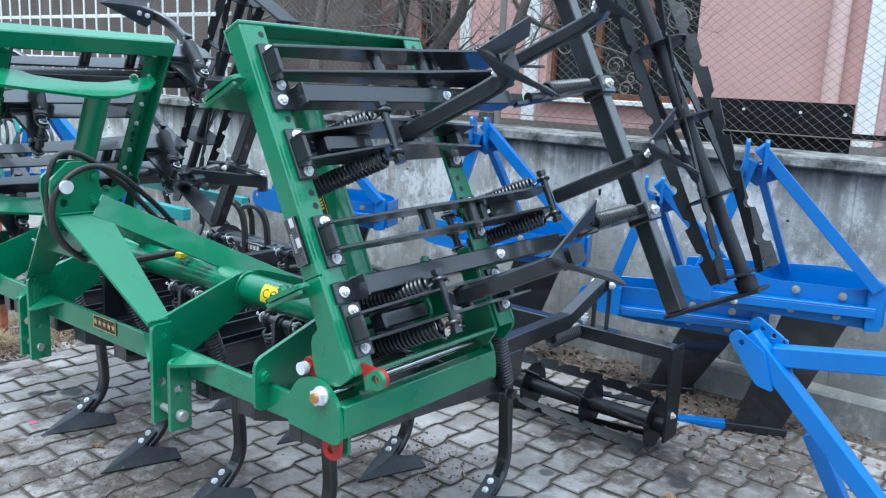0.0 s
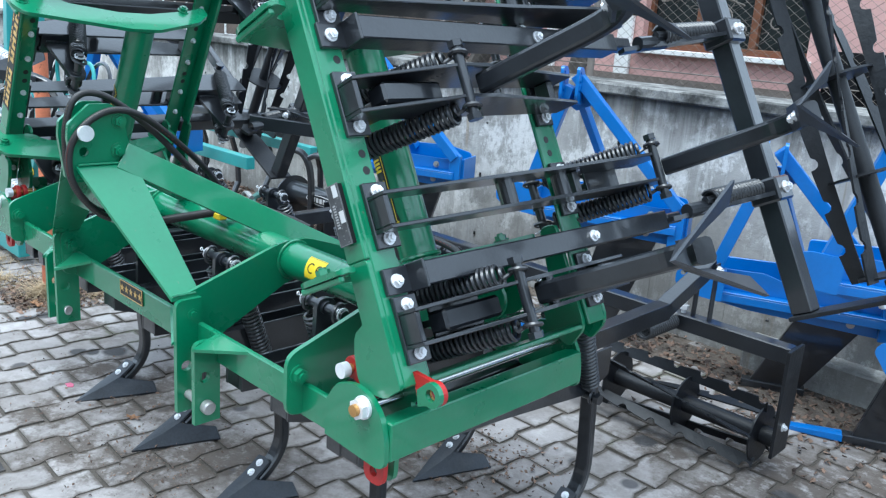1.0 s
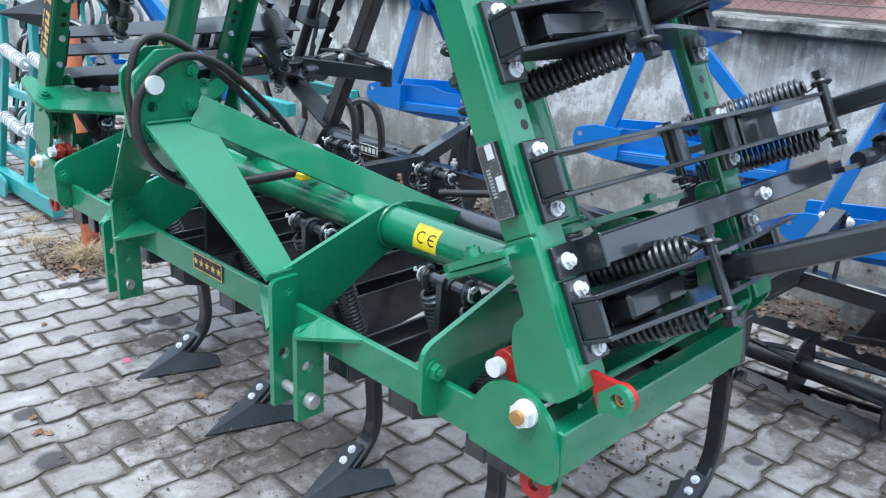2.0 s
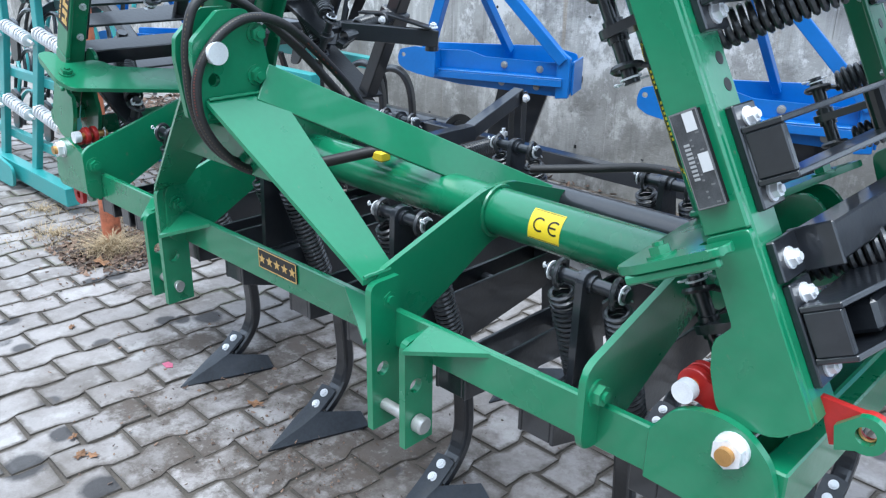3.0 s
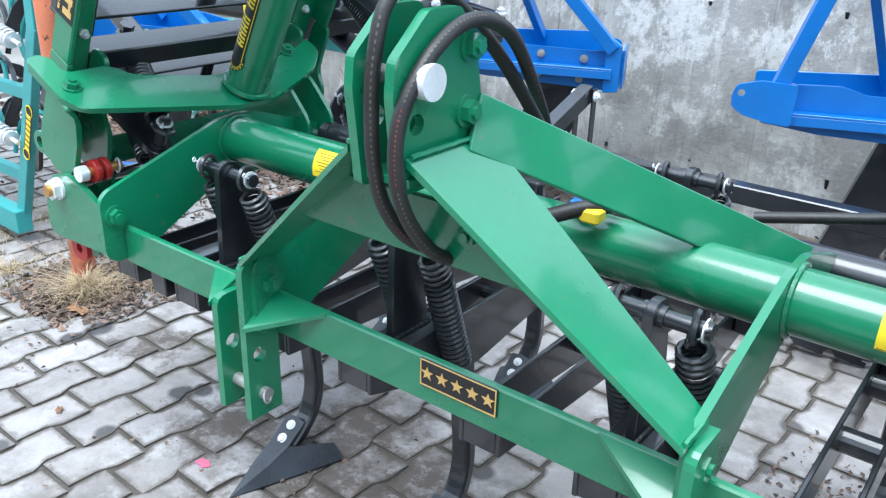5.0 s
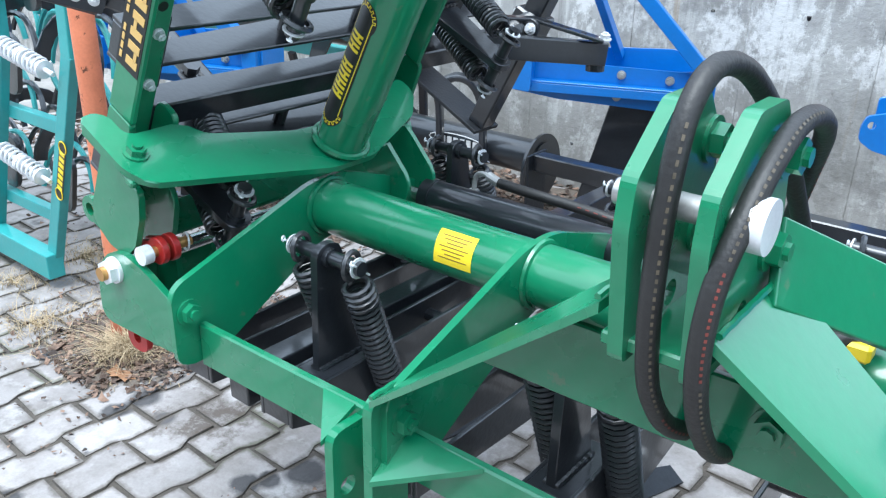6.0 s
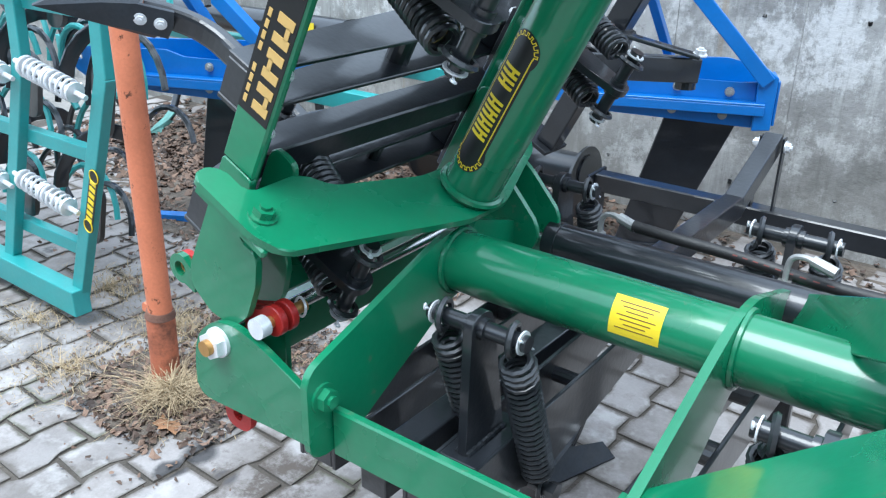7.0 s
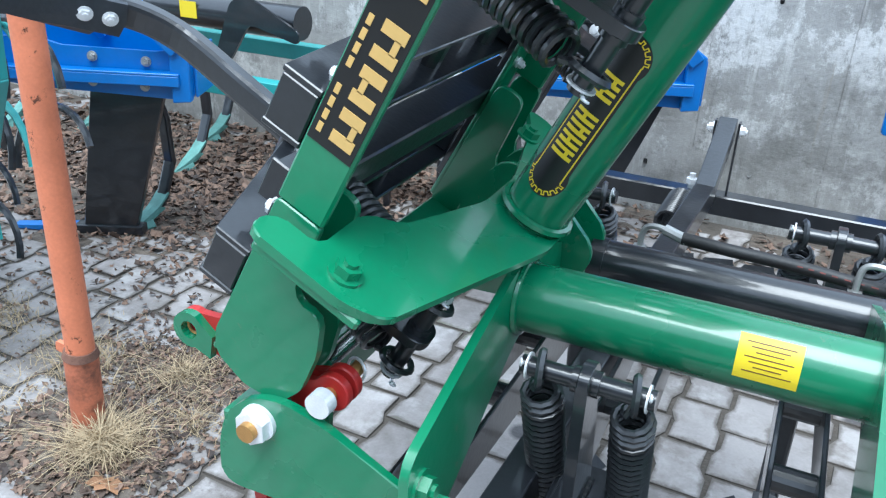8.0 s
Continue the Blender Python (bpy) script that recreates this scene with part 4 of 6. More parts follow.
# the last blue frame, with its mast leaning low
tail = thing("subsoiler", "blue painted implement frame with a drilled mast head, tilted low", "subsoiler", "blue subsoilers", (-0.45, 2.6, 0))
for y, dx, n in ((-0.045, -0.035, 1), (0.03, 0.0, 3)):
    pts = rounded([(-0.355, 0.775), (-0.335, 0.79), (-0.245, 0.735), (-0.205, 0.615), (-0.26, 0.625), (-0.36, 0.755)], 0.012, 4)
    part("mast_head", holed(B(), [(p + dx, q - abs(dx)) for p, q in pts], [(-0.318 + 0.037 * i + dx, 0.752 - 0.014 * i - abs(dx), 0.0095) for i in range(n)], y - 0.006, y + 0.006, "y"), BLUE, tail)
part("mast_leg", bar(B(), (-0.265, 0.0, 0.685), (0.62, 0.12, 0.80), 0.055, 0.062, UP, 0.004), BLUE, tail)
part("mast_leg", bar(B(), (-0.345, -0.01, 0.735), (0.18, -0.04, 0.235), 0.055, 0.058, UP, 0.004), BLUE, tail)
part("beam", bar(B(), (0.05, -0.02, 0.22), (0.9, 0.05, 0.34), 0.08, 0.14, UP, 0.004), BLUE, tail)
part("stay", bar(B(), (-0.15, 0.12, 0.42), (0.10, 0.10, 0.0), 0.05, 0.05, ACROSS, 0.003), BLUE, tail)
part("stay", bar(B(), (0.06, 0.05, 0.30), (0.2, 0.05, 0.0), 0.05, 0.05, ACROSS, 0.003), BLUE, tail)

# ---- orange post in its tuft of dry grass ----
post = thing("post", "orange painted rusty steel pipe post set in the paving", "post", place=(-4.445, 1.84, 0))
part("pipe", rod(B(), (0.005, 0, 0.2), (0.016, 0.0, 1.30), 0.0335, 24), ORANGE, post, "", True)
part("sleeve", rod(B(), (-0.01, 0, -0.03), (0.003, 0, 0.225), 0.040, 24), ORANGE_WORN, post, "rusty lower sleeve", True)
RUST = material("rusty_steel", (0.16, 0.08, 0.055), 0.8, vary=0.4, scale=20, bump=0.3, dirt=(0.05, 0.045, 0.045), dirt_amount=0.8, dirt_scale=9)
part("collar", rod(B(), (0.003, 0, 0.222), (0.005, 0, 0.242), 0.043, 24, 0.037), RUST, post, "rusty welded collar", True)
part("tab", prism(B(), rounded([(-0.075, 0.215), (-0.03, 0.21), (-0.03, 0.24), (-0.07, 0.243)], 0.008, 3), -0.006, 0.006, "y", 0.001), ORANGE, post, "small orange tab")


def tuft(name, label, x, y, count, spread, tall, seed):
    """Dry grass: many bent blades out of one patch."""
    r = random.Random(seed)
    verts, faces = [], []
    for _ in range(count):
        a, d = r.uniform(0, 6.28), abs(r.gauss(0, spread))
        p = Vector((x + math.cos(a) * d, y + math.sin(a) * d, -0.01))
        h = tall * r.uniform(0.3, 1.0) * max(0.3, 1 - d / (spread * 3))
        lean = Vector((r.gauss(0, 0.6), r.gauss(0, 0.6), 0)) * h
        side = Vector((r.gauss(0, 1), r.gauss(0, 1), 0)).normalized() * r.uniform(0.001, 0.0022)
        base = len(verts)
        for f in (0, 0.4, 0.75, 1.0):
            c = p + Vector((0, 0, h * f * (1 - 0.45 * f))) + lean * f * f
            w = side * (1.0 - 0.75 * f)
            verts += [tuple(c - w), tuple(c + w)]
        for k in range(3):
            b = base + 2 * k
            faces.append((b, b + 1, b + 3, b + 2))
    me = bpy.data.meshes.new(name)
    me.from_pydata(verts, [], faces)
    me.materials.append(STRAW)
    return tagged(new(name, me), label, "grass", kind="stuff")


tuft("dry_grass", "tuft of dry yellow grass round the post's foot", -4.36, 1.79, 1100, 0.075, 0.20, 3)
tuft("dry_grass", "patch of flattened dry grass on the paving", -4.72, 1.70, 700, 0.15, 0.09, 4)
tuft("dry_grass", "patch of flattened dry grass on the paving", -5.1, 1.80, 450, 0.15, 0.08, 5)
tuft("dry_grass", "dry grass among the leaf litter", -4.25, 1.98, 500, 0.14, 0.08, 6)
tuft("dry_grass", "patch of flattened dry grass on the paving", -4.70, 2.05, 1000, 0.16, 0.10, 8)
tuft("dry_grass", "dry grass among the leaf litter", -4.40, 2.12, 800, 0.13, 0.11, 9)
tuft("dry_grass", "patch of flattened dry grass on the paving", -5.12, 2.10, 900, 0.2, 0.08, 10)


def soil_patch(label, x, y, rx, ry, high, seed):
    """Loose earth swept up on the paving: a low ragged heap."""
    r = random.Random(seed)
    n = 34
    waves = [(r.uniform(2, 16), r.uniform(2, 16), r.uniform(0, 6.28), r.uniform(0.3, 1)) for _ in range(16)]
    verts, faces = [], []
    for i in range(n + 1):
        for j in range(n + 1):
            u, v = 2 * i / n - 1, 2 * j / n - 1
            wob = sum(a * math.sin(p * u + q * v + f) for p, q, f, a in waves) / 5
            h = high * (1 - 1.25 * math.hypot(u, v) + 0.55 * wob) + r.gauss(0, 0.0016)
            verts.append((x + u * rx, y + v * ry, min(max(h, -0.02), high * 1.3)))
    for i in range(n):
        for j in range(n):
            a = i * (n + 1) + j
            faces.append((a, a + 1, a + n + 2, a + n + 1))
    me = bpy.data.meshes.new("soil")
    me.from_pydata(verts, [], faces)
    me.materials.append(EARTH)
    return tagged(new("soil", me), label, "soil", kind="stuff")


EARTH = material("brown_earth", (0.105, 0.085, 0.068), 0.95, vary=0.5, scale=14, bump=0.8, bump_scale=60)
for i, (x, y, rx, ry, h) in enumerate(((-4.42, 1.79, 0.27, 0.21, 0.013), (-4.42, 2.12, 0.24, 0.13, 0.010), (-5.9, 3.6, 1.2, 0.5, 0.010), (-4.2, 3.82, 0.8, 0.24, 0.010), (-1.6, 3.9, 1.5, 0.2, 0.010), (-1.3, 3.80, 0.5, 0.2, 0.010), (-5.6, 2.95, 0.7, 0.4, 0.008), (-4.75, 3.2, 0.5, 0.25, 0.008))):
    soil_patch("brown earth and crumbs swept up on the paving", x, y, rx, ry, h, 40 + i)


def litter(name, label, areas, seed):
    """Dry leaves and crumbs strewn over stretches of the ground: small bent leaf blades."""
    r = random.Random(seed)
    verts, faces = [], []
    for x0, x1, y0, y1, count, size in areas:
        for _ in range(count):
            c = Vector((min(max(r.gauss((x0 + x1) / 2, (x1 - x0) / 4), x0), x1), min(max(r.gauss((y0 + y1) / 2, (y1 - y0) / 4), y0), y1), r.uniform(0.001, 0.012)))
            s = size * r.uniform(0.4, 1.3)
            m = Euler((r.gauss(0, 0.45), r.gauss(0, 0.45), r.uniform(0, 6.28))).to_matrix()
            base = len(verts)
            k = r.randint(5, 8)
            verts.append(tuple(c + Vector((0, 0, s * 0.18))))
            for i in range(k):
                a = 6.283 * i / k
                d = s * (0.55 + 0.45 * r.random()) * (1.0 if i % 2 else 0.62)
                q = c + m @ Vector((math.cos(a) * d, math.sin(a) * d * 0.62, r.uniform(-0.1, 0.25) * s))
                verts.append((q.x, q.y, max(0.001, q.z)))
            for i in range(k):
                faces.append((base, base + 1 + i, base + 1 + (i + 1) % k))
    me = bpy.data.meshes.new(name)
    me.from_pydata(verts, [], faces)
    me.materials.append(LITTER)
    return tagged(new(name, me), label, "leaves", kind="stuff")


LITTER = material("leaf_litter", (0.17, 0.095, 0.055), 0.85, vary=0.6, scale=25)
lt = LITTER.node_tree
isl, hue = lt.nodes.new("ShaderNodeNewGeometry"), lt.nodes.new("ShaderNodeValToRGB")
hue.color_ramp.elements[0].color, hue.color_ramp.elements[1].color = (0.040, 0.030, 0.026, 1), (0.24, 0.155, 0.11, 1)
lt.links.new(isl.outputs["Random Per Island"], hue.inputs[0])
lt.links.new(hue.outputs[0], lt.nodes["Principled BSDF"].inputs["Base Color"])
litter("leaf_litter", "brown dry leaves and crumbs lying on the paving", [
    (-4.9, -4.1, 1.5, 2.2, 400, 0.012), (-4.65, -4.12, 1.60, 2.0, 1300, 0.02), (-4.75, -4.1, 1.95, 2.35, 1800, 0.014), (-7.2, -4.5, 2.7, 4.05, 5200, 0.036), (-3.2, -0.4, 3.62, 4.05, 900, 0.026), (-1.9, -0.6, 3.15, 4.0, 420, 0.022), (-5.4, -3.3, 3.4, 4.05, 1500, 0.03), (-5.9, -4.1, 2.15, 3.4, 1500, 0.02),
    (-2.2, -1.6, 2.1, 2.6, 420, 0.012), (-3.6, -2.0, 1.0, 2.0, 260, 0.010), (-4.4, -3.9, 1.25, 1.7, 50, 0.012), (-2.4, -1.8, 1.2, 1.5, 260, 0.006), (-2.9, -2.3, 1.3, 1.65, 240, 0.006), (-3.6, -1.6, 0.6, 2.0, 700, 0.004)], 11)


def big_leaf(x, y, s, turn, mat=LEAF):
    bm = B()
    r = random.Random(int(abs(x * 1000)))
    c = bm.verts.new((0, 0, s * 0.12))
    n = 12
    rim = [bm.verts.new((math.cos(6.283 * i / n) * s * (1.0 if i % 2 else 0.6), math.sin(6.283 * i / n) * s * 0.6 * (1.0 if i % 2 else 0.62), r.uniform(0.0, 0.3) * s)) for i in range(n)]
    for i in range(n):
        bm.faces.new((c, rim[i], rim[(i + 1) % n]))
    ob = part("leaf", bm, mat)
    ob.location, ob.rotation_euler = (x, y, 0.004), (0, 0, turn)
    return tagged(ob, "curled light brown dry leaf on the paving", "leaf", "fallen leaves")


for i, (x, y, s) in enumerate(((-4.255, 1.70, 0.06), (-3.987, 1.149, 0.045), (-3.476, 0.972, 0.038), (-3.024, 1.068, 0.026), (-3.0, 1.09, 0.022), (-3.118, 1.086, 0.02), (-2.91, 1.539, 0.03), (-3.775, 1.366, 0.02), (-4.1, 1.15, 0.02), (-1.05, 2.75, 0.04), (-2.0, 2.2, 0.02))):
    big_leaf(x, y, s, i * 1.7)
scrap = part("paper_scrap", prism(B(), [(-0.022, -0.010), (0.012, -0.014), (0.024, 0.002), (0.004, 0.014), (-0.018, 0.010)], 0.002, 0.004, "z"), material("pink_paper", (0.5, 0.12, 0.2), 0.7, vary=0.2))
scrap.location = (-3.30, 1.473, 0.001)
tagged(scrap, "small torn pink paper scrap on the paving", "litter")


# ---- turquoise implements at the far end ----
def chrome_spring(t, p, q):
    bm = coil(B(), p, q, 0.029, 0.0042, 9, 0, 14)
    d = (Vector(q) - Vector(p)).normalized()
    for f in (0.0, 0.5, 1.0):
        c = Vector(p).lerp(Vector(q), f)
        rod(bm, c - d * 0.005, c + d * 0.005, 0.029, 16)
    rod(bm, Vector(p) - d * 0.05, Vector(q) + d * 0.05, 0.008, 8)
    part("spring", bm, STEEL, t, "bright zinc-plated coil spring", True)


rake = thing("spring_tine_frame", "turquoise frame folded upright, with bright coil springs and black tines", "implement frame", place=(-5.2, 1.9, 0))
LEANX = 0.435
for x in (0.215, -0.21, -0.63, -1.05, -1.5):
    bm = bar(B(), (x, 0, 0.06), (x + LEANX * 0.80, 0, 0.86), 0.055, 0.034, (0, 1, 0), 0.004)
    part("post", bm, TEAL, rake)
    part("post_top", bar(B(), (x + LEANX * 0.79, 0, 0.85), (x + LEANX * 0.84, 0.02, 1.45), 0.055, 0.034, (0, 1, 0), 0.004), TEAL, rake)
part("base_beam", bar(B(), (-1.7, -0.02, 0.10), (0.27, -0.02, 0.09), 0.06, 0.09, UP, 0.004), TEAL, rake)
part("foot_plate", prism(B(), rounded([(-0.62, 0.02), (-0.30, 0.02), (-0.28, 0.13), (-0.48, 0.16), (-0.9, 0.08)], 0.04, 4), -0.09, -0.075, "y", 0.002), TEAL, rake)
for z in (0.26, 0.60, 1.02):
    part("rail", bar(B(), (-1.6 + LEANX * z, 0.03, z), (0.215 + LEANX * z - 0.09, 0.03, z), 0.035, 0.045, UP, 0.003), TEAL, rake)
for z, xs in ((0.45, (-0.68, -0.28, 0.10)), (0.82, (-0.70, -0.30, 0.08)), (1.12, (-0.6, -0.2))):
    for x in xs:
        chrome_spring(rake, (x - 0.20 + LEANX * z, -0.045, z + 0.03), (x + 0.02 + LEANX * z, -0.035, z - 0.015))
        part("tine_plate", prism(B(), rounded([(x - 0.06 + LEANX * z, z - 0.17), (x + 0.02 + LEANX * z, z - 0.17), (x + 0.08 + LEANX * z, z + 0.02), (x - 0.01 + LEANX * z, z + 0.05)], 0.03, 4), 0.045, 0.062, "y", 0.002), BLACK, rake)
        if x > 0:
            continue
        bm = B()
        pts = [(x + 0.12 + LEANX * z + 0.03 * math.sin(a), 0.10 + 0.16 * (1 - math.cos(a)), z - 0.05 + 0.16 * math.sin(a)) for a in [i * 0.3 for i in range(9)]]
        sweep(bm, pts, 0.01, flat=(0.05, 0.012, (1, 0, 0)))
        part("tine", bm, BLACK, rake, "black curved spring tine")
        if x < 0:
            part("ring_tine", sweep(B(), [(x - 0.08 + LEANX * z + 0.13 * math.cos(a), 0.28, z - 0.08 + 0.16 * math.sin(a)) for a in [0.2 + i * 0.26 for i in range(16)]], 0.011, 8), BLACK if (x * 10) % 2 > 1 else TEAL, rake, "curved wire tine", True)
rr = random.Random(23)
for z in (0.28, 0.52, 0.76, 1.0):
    for k in range(11):
        x, y, rad = -1.42 + 0.14 * k + LEANX * z, rr.uniform(0.10, 0.42), rr.uniform(0.14, 0.21)
        a0 = rr.uniform(-0.3, 0.4)
        line = [(x + rad * math.cos(a), y + 0.04 * math.sin(a), z - 0.04 + rad * math.sin(a)) for a in [a0 + i * 0.24 for i in range(14)]]
        part("ring_tine", sweep(B(), line, 0.011, 6), TEAL if k % 3 == 0 else BLACK, rake, "curved wire tine", True)
far_cult = thing("field_cultivator", "turquoise field cultivator with black tube and legs", "cultivator", place=(-5.4, 3.6, 0))
part("tube", rod(B(), (-1.6, 0, 0.69), (0.42, 0, 0.69), 0.07, 24), BLACK, far_cult, "black round tube", True)
part("front_bar", slab(B(), (-1.6, -0.52, 0.50), (0.79, -0.46, 0.575), 0.003), TEAL, far_cult)
part("rear_bar", slab(B(), (-1.6, 0.12, 0.50), (0.57, 0.18, 0.57), 0.003), TEAL, far_cult)
part("hook_plate", prism(B(), rounded([(0.02, 0.50), (0.13, 0.77), (0.22, 0.79), (0.47, 0.67), (0.46, 0.62), (0.22, 0.68), (0.10, 0.50)], 0.03, 4), -0.10, -0.085, "y", 0.002), BLACK, far_cult)
part("label", slab(B(), (-0.17, -0.0715, 0.665), (-0.08, -0.069, 0.735)), YELLOW, far_cult, "yellow label")
for i, (x, y) in enumerate(((-0.64, -0.1), (-0.95, 0.1), (-0.12, -0.12), (-0.3, 0.28), (0.18, -0.7), (0.45, 0.2), (-1.3, -0.1))):
    bm = sweep(B(), [(x, y + 0.05, 0.55), (x, y + 0.10, 0.40), (x, y + 0.11, 0.22), (x, y + 0.05, 0.09), (x, y - 0.01, 0.04)], 0.02, flat=(0.025, 0.05, (1, 0, 0)))
    part("leg", bm, BLACK, far_cult, "black spring leg")
    bm = duckfoot(x, y - 0.16, 0.42)
    part("share", bm, FADED_TEAL, far_cult, "worn turquoise share")

# black packer roll by the wall
packer = thing("packer_roll", "black steel packer roll with end discs, lying by the wall", "roller", place=(-4.35, 3.60, 0))
part("drum", rod(B(), (-0.55, 0, 0.275), (0.33, 0, 0.275), 0.075, 28), BLACK, packer, "", True)
for x in (-0.5, 0.31):
    part("disc", rod(B(), (x, 0, 0.235), (x + 0.012, 0, 0.235), 0.15, 32), BLACK, packer, "", True)
part("badge", sweep(B(), [(-0.09 + 0.155 * math.cos(a), -0.0755 + 0.004 * abs(math.sin(a)), 0.290 + 0.030 * math.sin(a)) for a in [i * 0.314 for i in range(21)]], 0.0025, 5), PRINT, packer, "white outlined badge", True)
for i in range(7):
    part("badge_bar", slab(B(), (-0.212 + 0.036 * i, -0.0772, 0.275), (-0.188 + 0.036 * i, -0.0745, 0.305)), PRINT, packer)
part("stand", bar(B(), (-0.3, 0.1, 0.0), (-0.3, 0.1, 0.30), 0.05, 0.05, ACROSS), BLACK, packer)
for x in (-0.24, 0.0):
    part("curved_arm", sweep(B(), smooth_line([(x - 0.07, -0.19, 0.585), (x - 0.02, -0.17, 0.605), (x + 0.03, -0.14, 0.585), (x + 0.062, -0.115, 0.52), (x + 0.072, -0.10, 0.42), (x + 0.072, -0.095, 0.25), (x + 0.066, -0.09, 0.0)], 4), 0.02, flat=(0.03, 0.05, (0.8, -0.6, 0))), BLACK, packer, "black curved arm")

# ---- behind the wall: fence, black sheet, tree, building ----
fence = thing("chain_link_fence", "rusty chain-link fence on steel posts along the wall", "fence", place=(-2, 4.55, 1.215))
for x in (-4.2, -1.2, 2.9):
    part("post", rod(B(), (x, 0, -0.12), (x, 0, 1.6), 0.022, 12), WIRE, fence, "", True)
bm = B()
pitch = 0.062
for i in range(-40, 165):
    for s in (-1, 1):
        x = -4.4 + i * pitch * 1.02
        a, b = Vector((x, 0, -0.02)), Vector((x + s * 1.5 * 1.35, 0, 1.5))
        if -4.5 < b.x < 3.1 or -4.5 < a.x < 3.1:
            sweep(bm, [a + Vector((0, s * 0.002, 0)), b + Vector((0, s * 0.002, 0))], 0.0011, 3)
part("mesh_wire", bm, WIRE, fence)
for z in (0.06,):
    part("tension_wire", rod(B(), (-4.5, 0.004, z), (3.1, 0.004, z + 0.01), 0.0035, 6), WIRE, fence)
sheet = thing("sheet_panel", "black sheet metal panel screwed behind the fence", "panel", place=(-1.3, 4.62, 1.22))
part("sheet", slab(B(), (-0.57, 0, -0.02), (0.26, 0.01, 0.235), 0.002), SHEET, sheet)
for x in (-0.3, 0.0, 0.22):
    part("screw", rod(B(), (x, -0.006, 0.18), (x, 0.0, 0.18), 0.008, 10), STEEL, sheet, "bright screw head", True)
part("rail", slab(B(), (-0.62, -0.03, 0.06), (1.2, -0.015, 0.09)), SHEET, sheet, "dark rail")

railing = thing("railing", "white painted picket railing behind the wall", "railing", place=(-6.4, 4.75, 1.15))
for i in range(22):
    part("picket", slab(B(), (-0.25 * i - 0.012, 0, 0), (-0.25 * i + 0.012, 0.012, 1.35), 0.002), WHITE, railing)
for z in (0.35, 0.80, 1.15):
    part("rail", slab(B(), (-5.4, 0.013, z), (0.05, 0.03, z + 0.035), 0.002), WHITE, railing)
shed = thing("shed", "dark brown boarded shed behind the railing", "shed", place=(-9, 6.5, 1.0))
part("shed_wall", slab(B(), (-9, 0, -0.5), (2.6, 0.3, 2.4)), material("dull_brown_boards", (0.11, 0.085, 0.07), 0.85, vary=0.4, scale=2, bump=0.3), shed)
part("shed_roof", slab(B(), (-9.2, -0.3, 2.4), (2.8, 0.6, 2.5)), SHEET, shed)
sign = thing("sign", "small white notice with a red ring, on the wall", "sign", place=(-7.1, 4.58, 1.16))
part("board", slab(B(), (-0.26, 0, -0.05), (0.22, 0.01, 0.05), 0.002), WHITE, sign)
part("red_ring", sweep(B(), [(0.12 + 0.035 * math.cos(a), -0.002, 0.035 * math.sin(a)) for a in [i * 0.3142 for i in range(21)]], 0.005, 5), RED, sign, "red prohibition ring", True)

house = thing("building", "pink rendered building with white pilasters and brown window frames", "building", place=(-2, 7.5, 1.0))
FACE = ((-2.69, -1.10, 0.36, 2.3), (-4.5, -4.0, 0.75, 1.35))
for lo, hi in (((-6, 0, -0.5), (-4.5, 0.3, 3)), ((-4.5, 0, -0.5), (-4.0, 0.3, 0.75)), ((-4.5, 0, 1.35), (-4.0, 0.3, 3)), ((-4.0, 0, -0.5), (-2.69, 0.3, 3)), ((-2.69, 0, -0.5), (-1.1, 0.3, 0.36)), ((-2.69, 0, 2.3), (-1.1, 0.3, 3)), ((-1.1, 0, -0.5), (0.5, 0.3, 3))):
    part("wall", slab(B(), lo, hi), PINK, house, "pink rendered wall")
for x, w in ((0.41, 0.15), (-2.86, 0.16), (-3.75, 0.12)):
    part("pilaster", slab(B(), (x - w / 2, -0.06, -0.5), (x + w / 2, -0.002, 3), 0.01), WHITE if w > 0.11 else PINK, house, "white pilaster" if w > 0.11 else "")
part("roof", slab(B(), (-6.3, -0.3, 3.0), (0.7, 3, 3.15)), SHEET, house)
for x0, x1, z0, z1 in FACE:
    win = part("window", slab(B(), (x0, 0.16, z0), (x1, 0.17, z1)), GLASS, house, "dark window pane")
    n = 3 if x1 - x0 > 1 else 2
    for i in range(n + 1):
        x = x0 + (x1 - x0) * i / n
        part("frame_bar", slab(B(), (x - 0.035, 0.09, z0), (x + 0.035, 0.15, z1), 0.004), BROWN, win, "brown frame bar")
    for z in (z0 + 0.03, z0 + (z1 - z0) * 0.62, z1 - 0.03):
        part("frame_bar", slab(B(), (x0, 0.085, z - 0.03), (x1, 0.148, z + 0.03), 0.004), BROWN, win, "brown frame bar")
    part("sill", slab(B(), (x0 - 0.05, -0.08, z0 - 0.05), (x1 + 0.05, 0.02, z0 - 0.002), 0.006), WHITE, win, "white sill")
    rs = random.Random(5)
    for i in range(10 if n == 3 else 3):
        cx, cz, rr = rs.uniform(x0 + 0.15, x1 - 0.15), rs.uniform(z0 + 0.1, z0 + 1.0), rs.uniform(0.06, 0.14)
        part("grille_scroll", sweep(B(), [(cx + rr * (1 - k / 30) * math.cos(k * 0.4), 0.05, cz + rr * (1 - k / 30) * math.sin(k * 0.4)) for k in range(22)], 0.007, 5), WIRE, win, "wrought iron scroll", True)
part("drain_pipe", rod(B(), (0.13, -0.1, -0.5), (0.13, -0.1, 2.95), 0.07, 20), material("pale_pipe", (0.62, 0.42, 0.38), 0.4, vary=0.08), house, "pale pink down pipe", True)


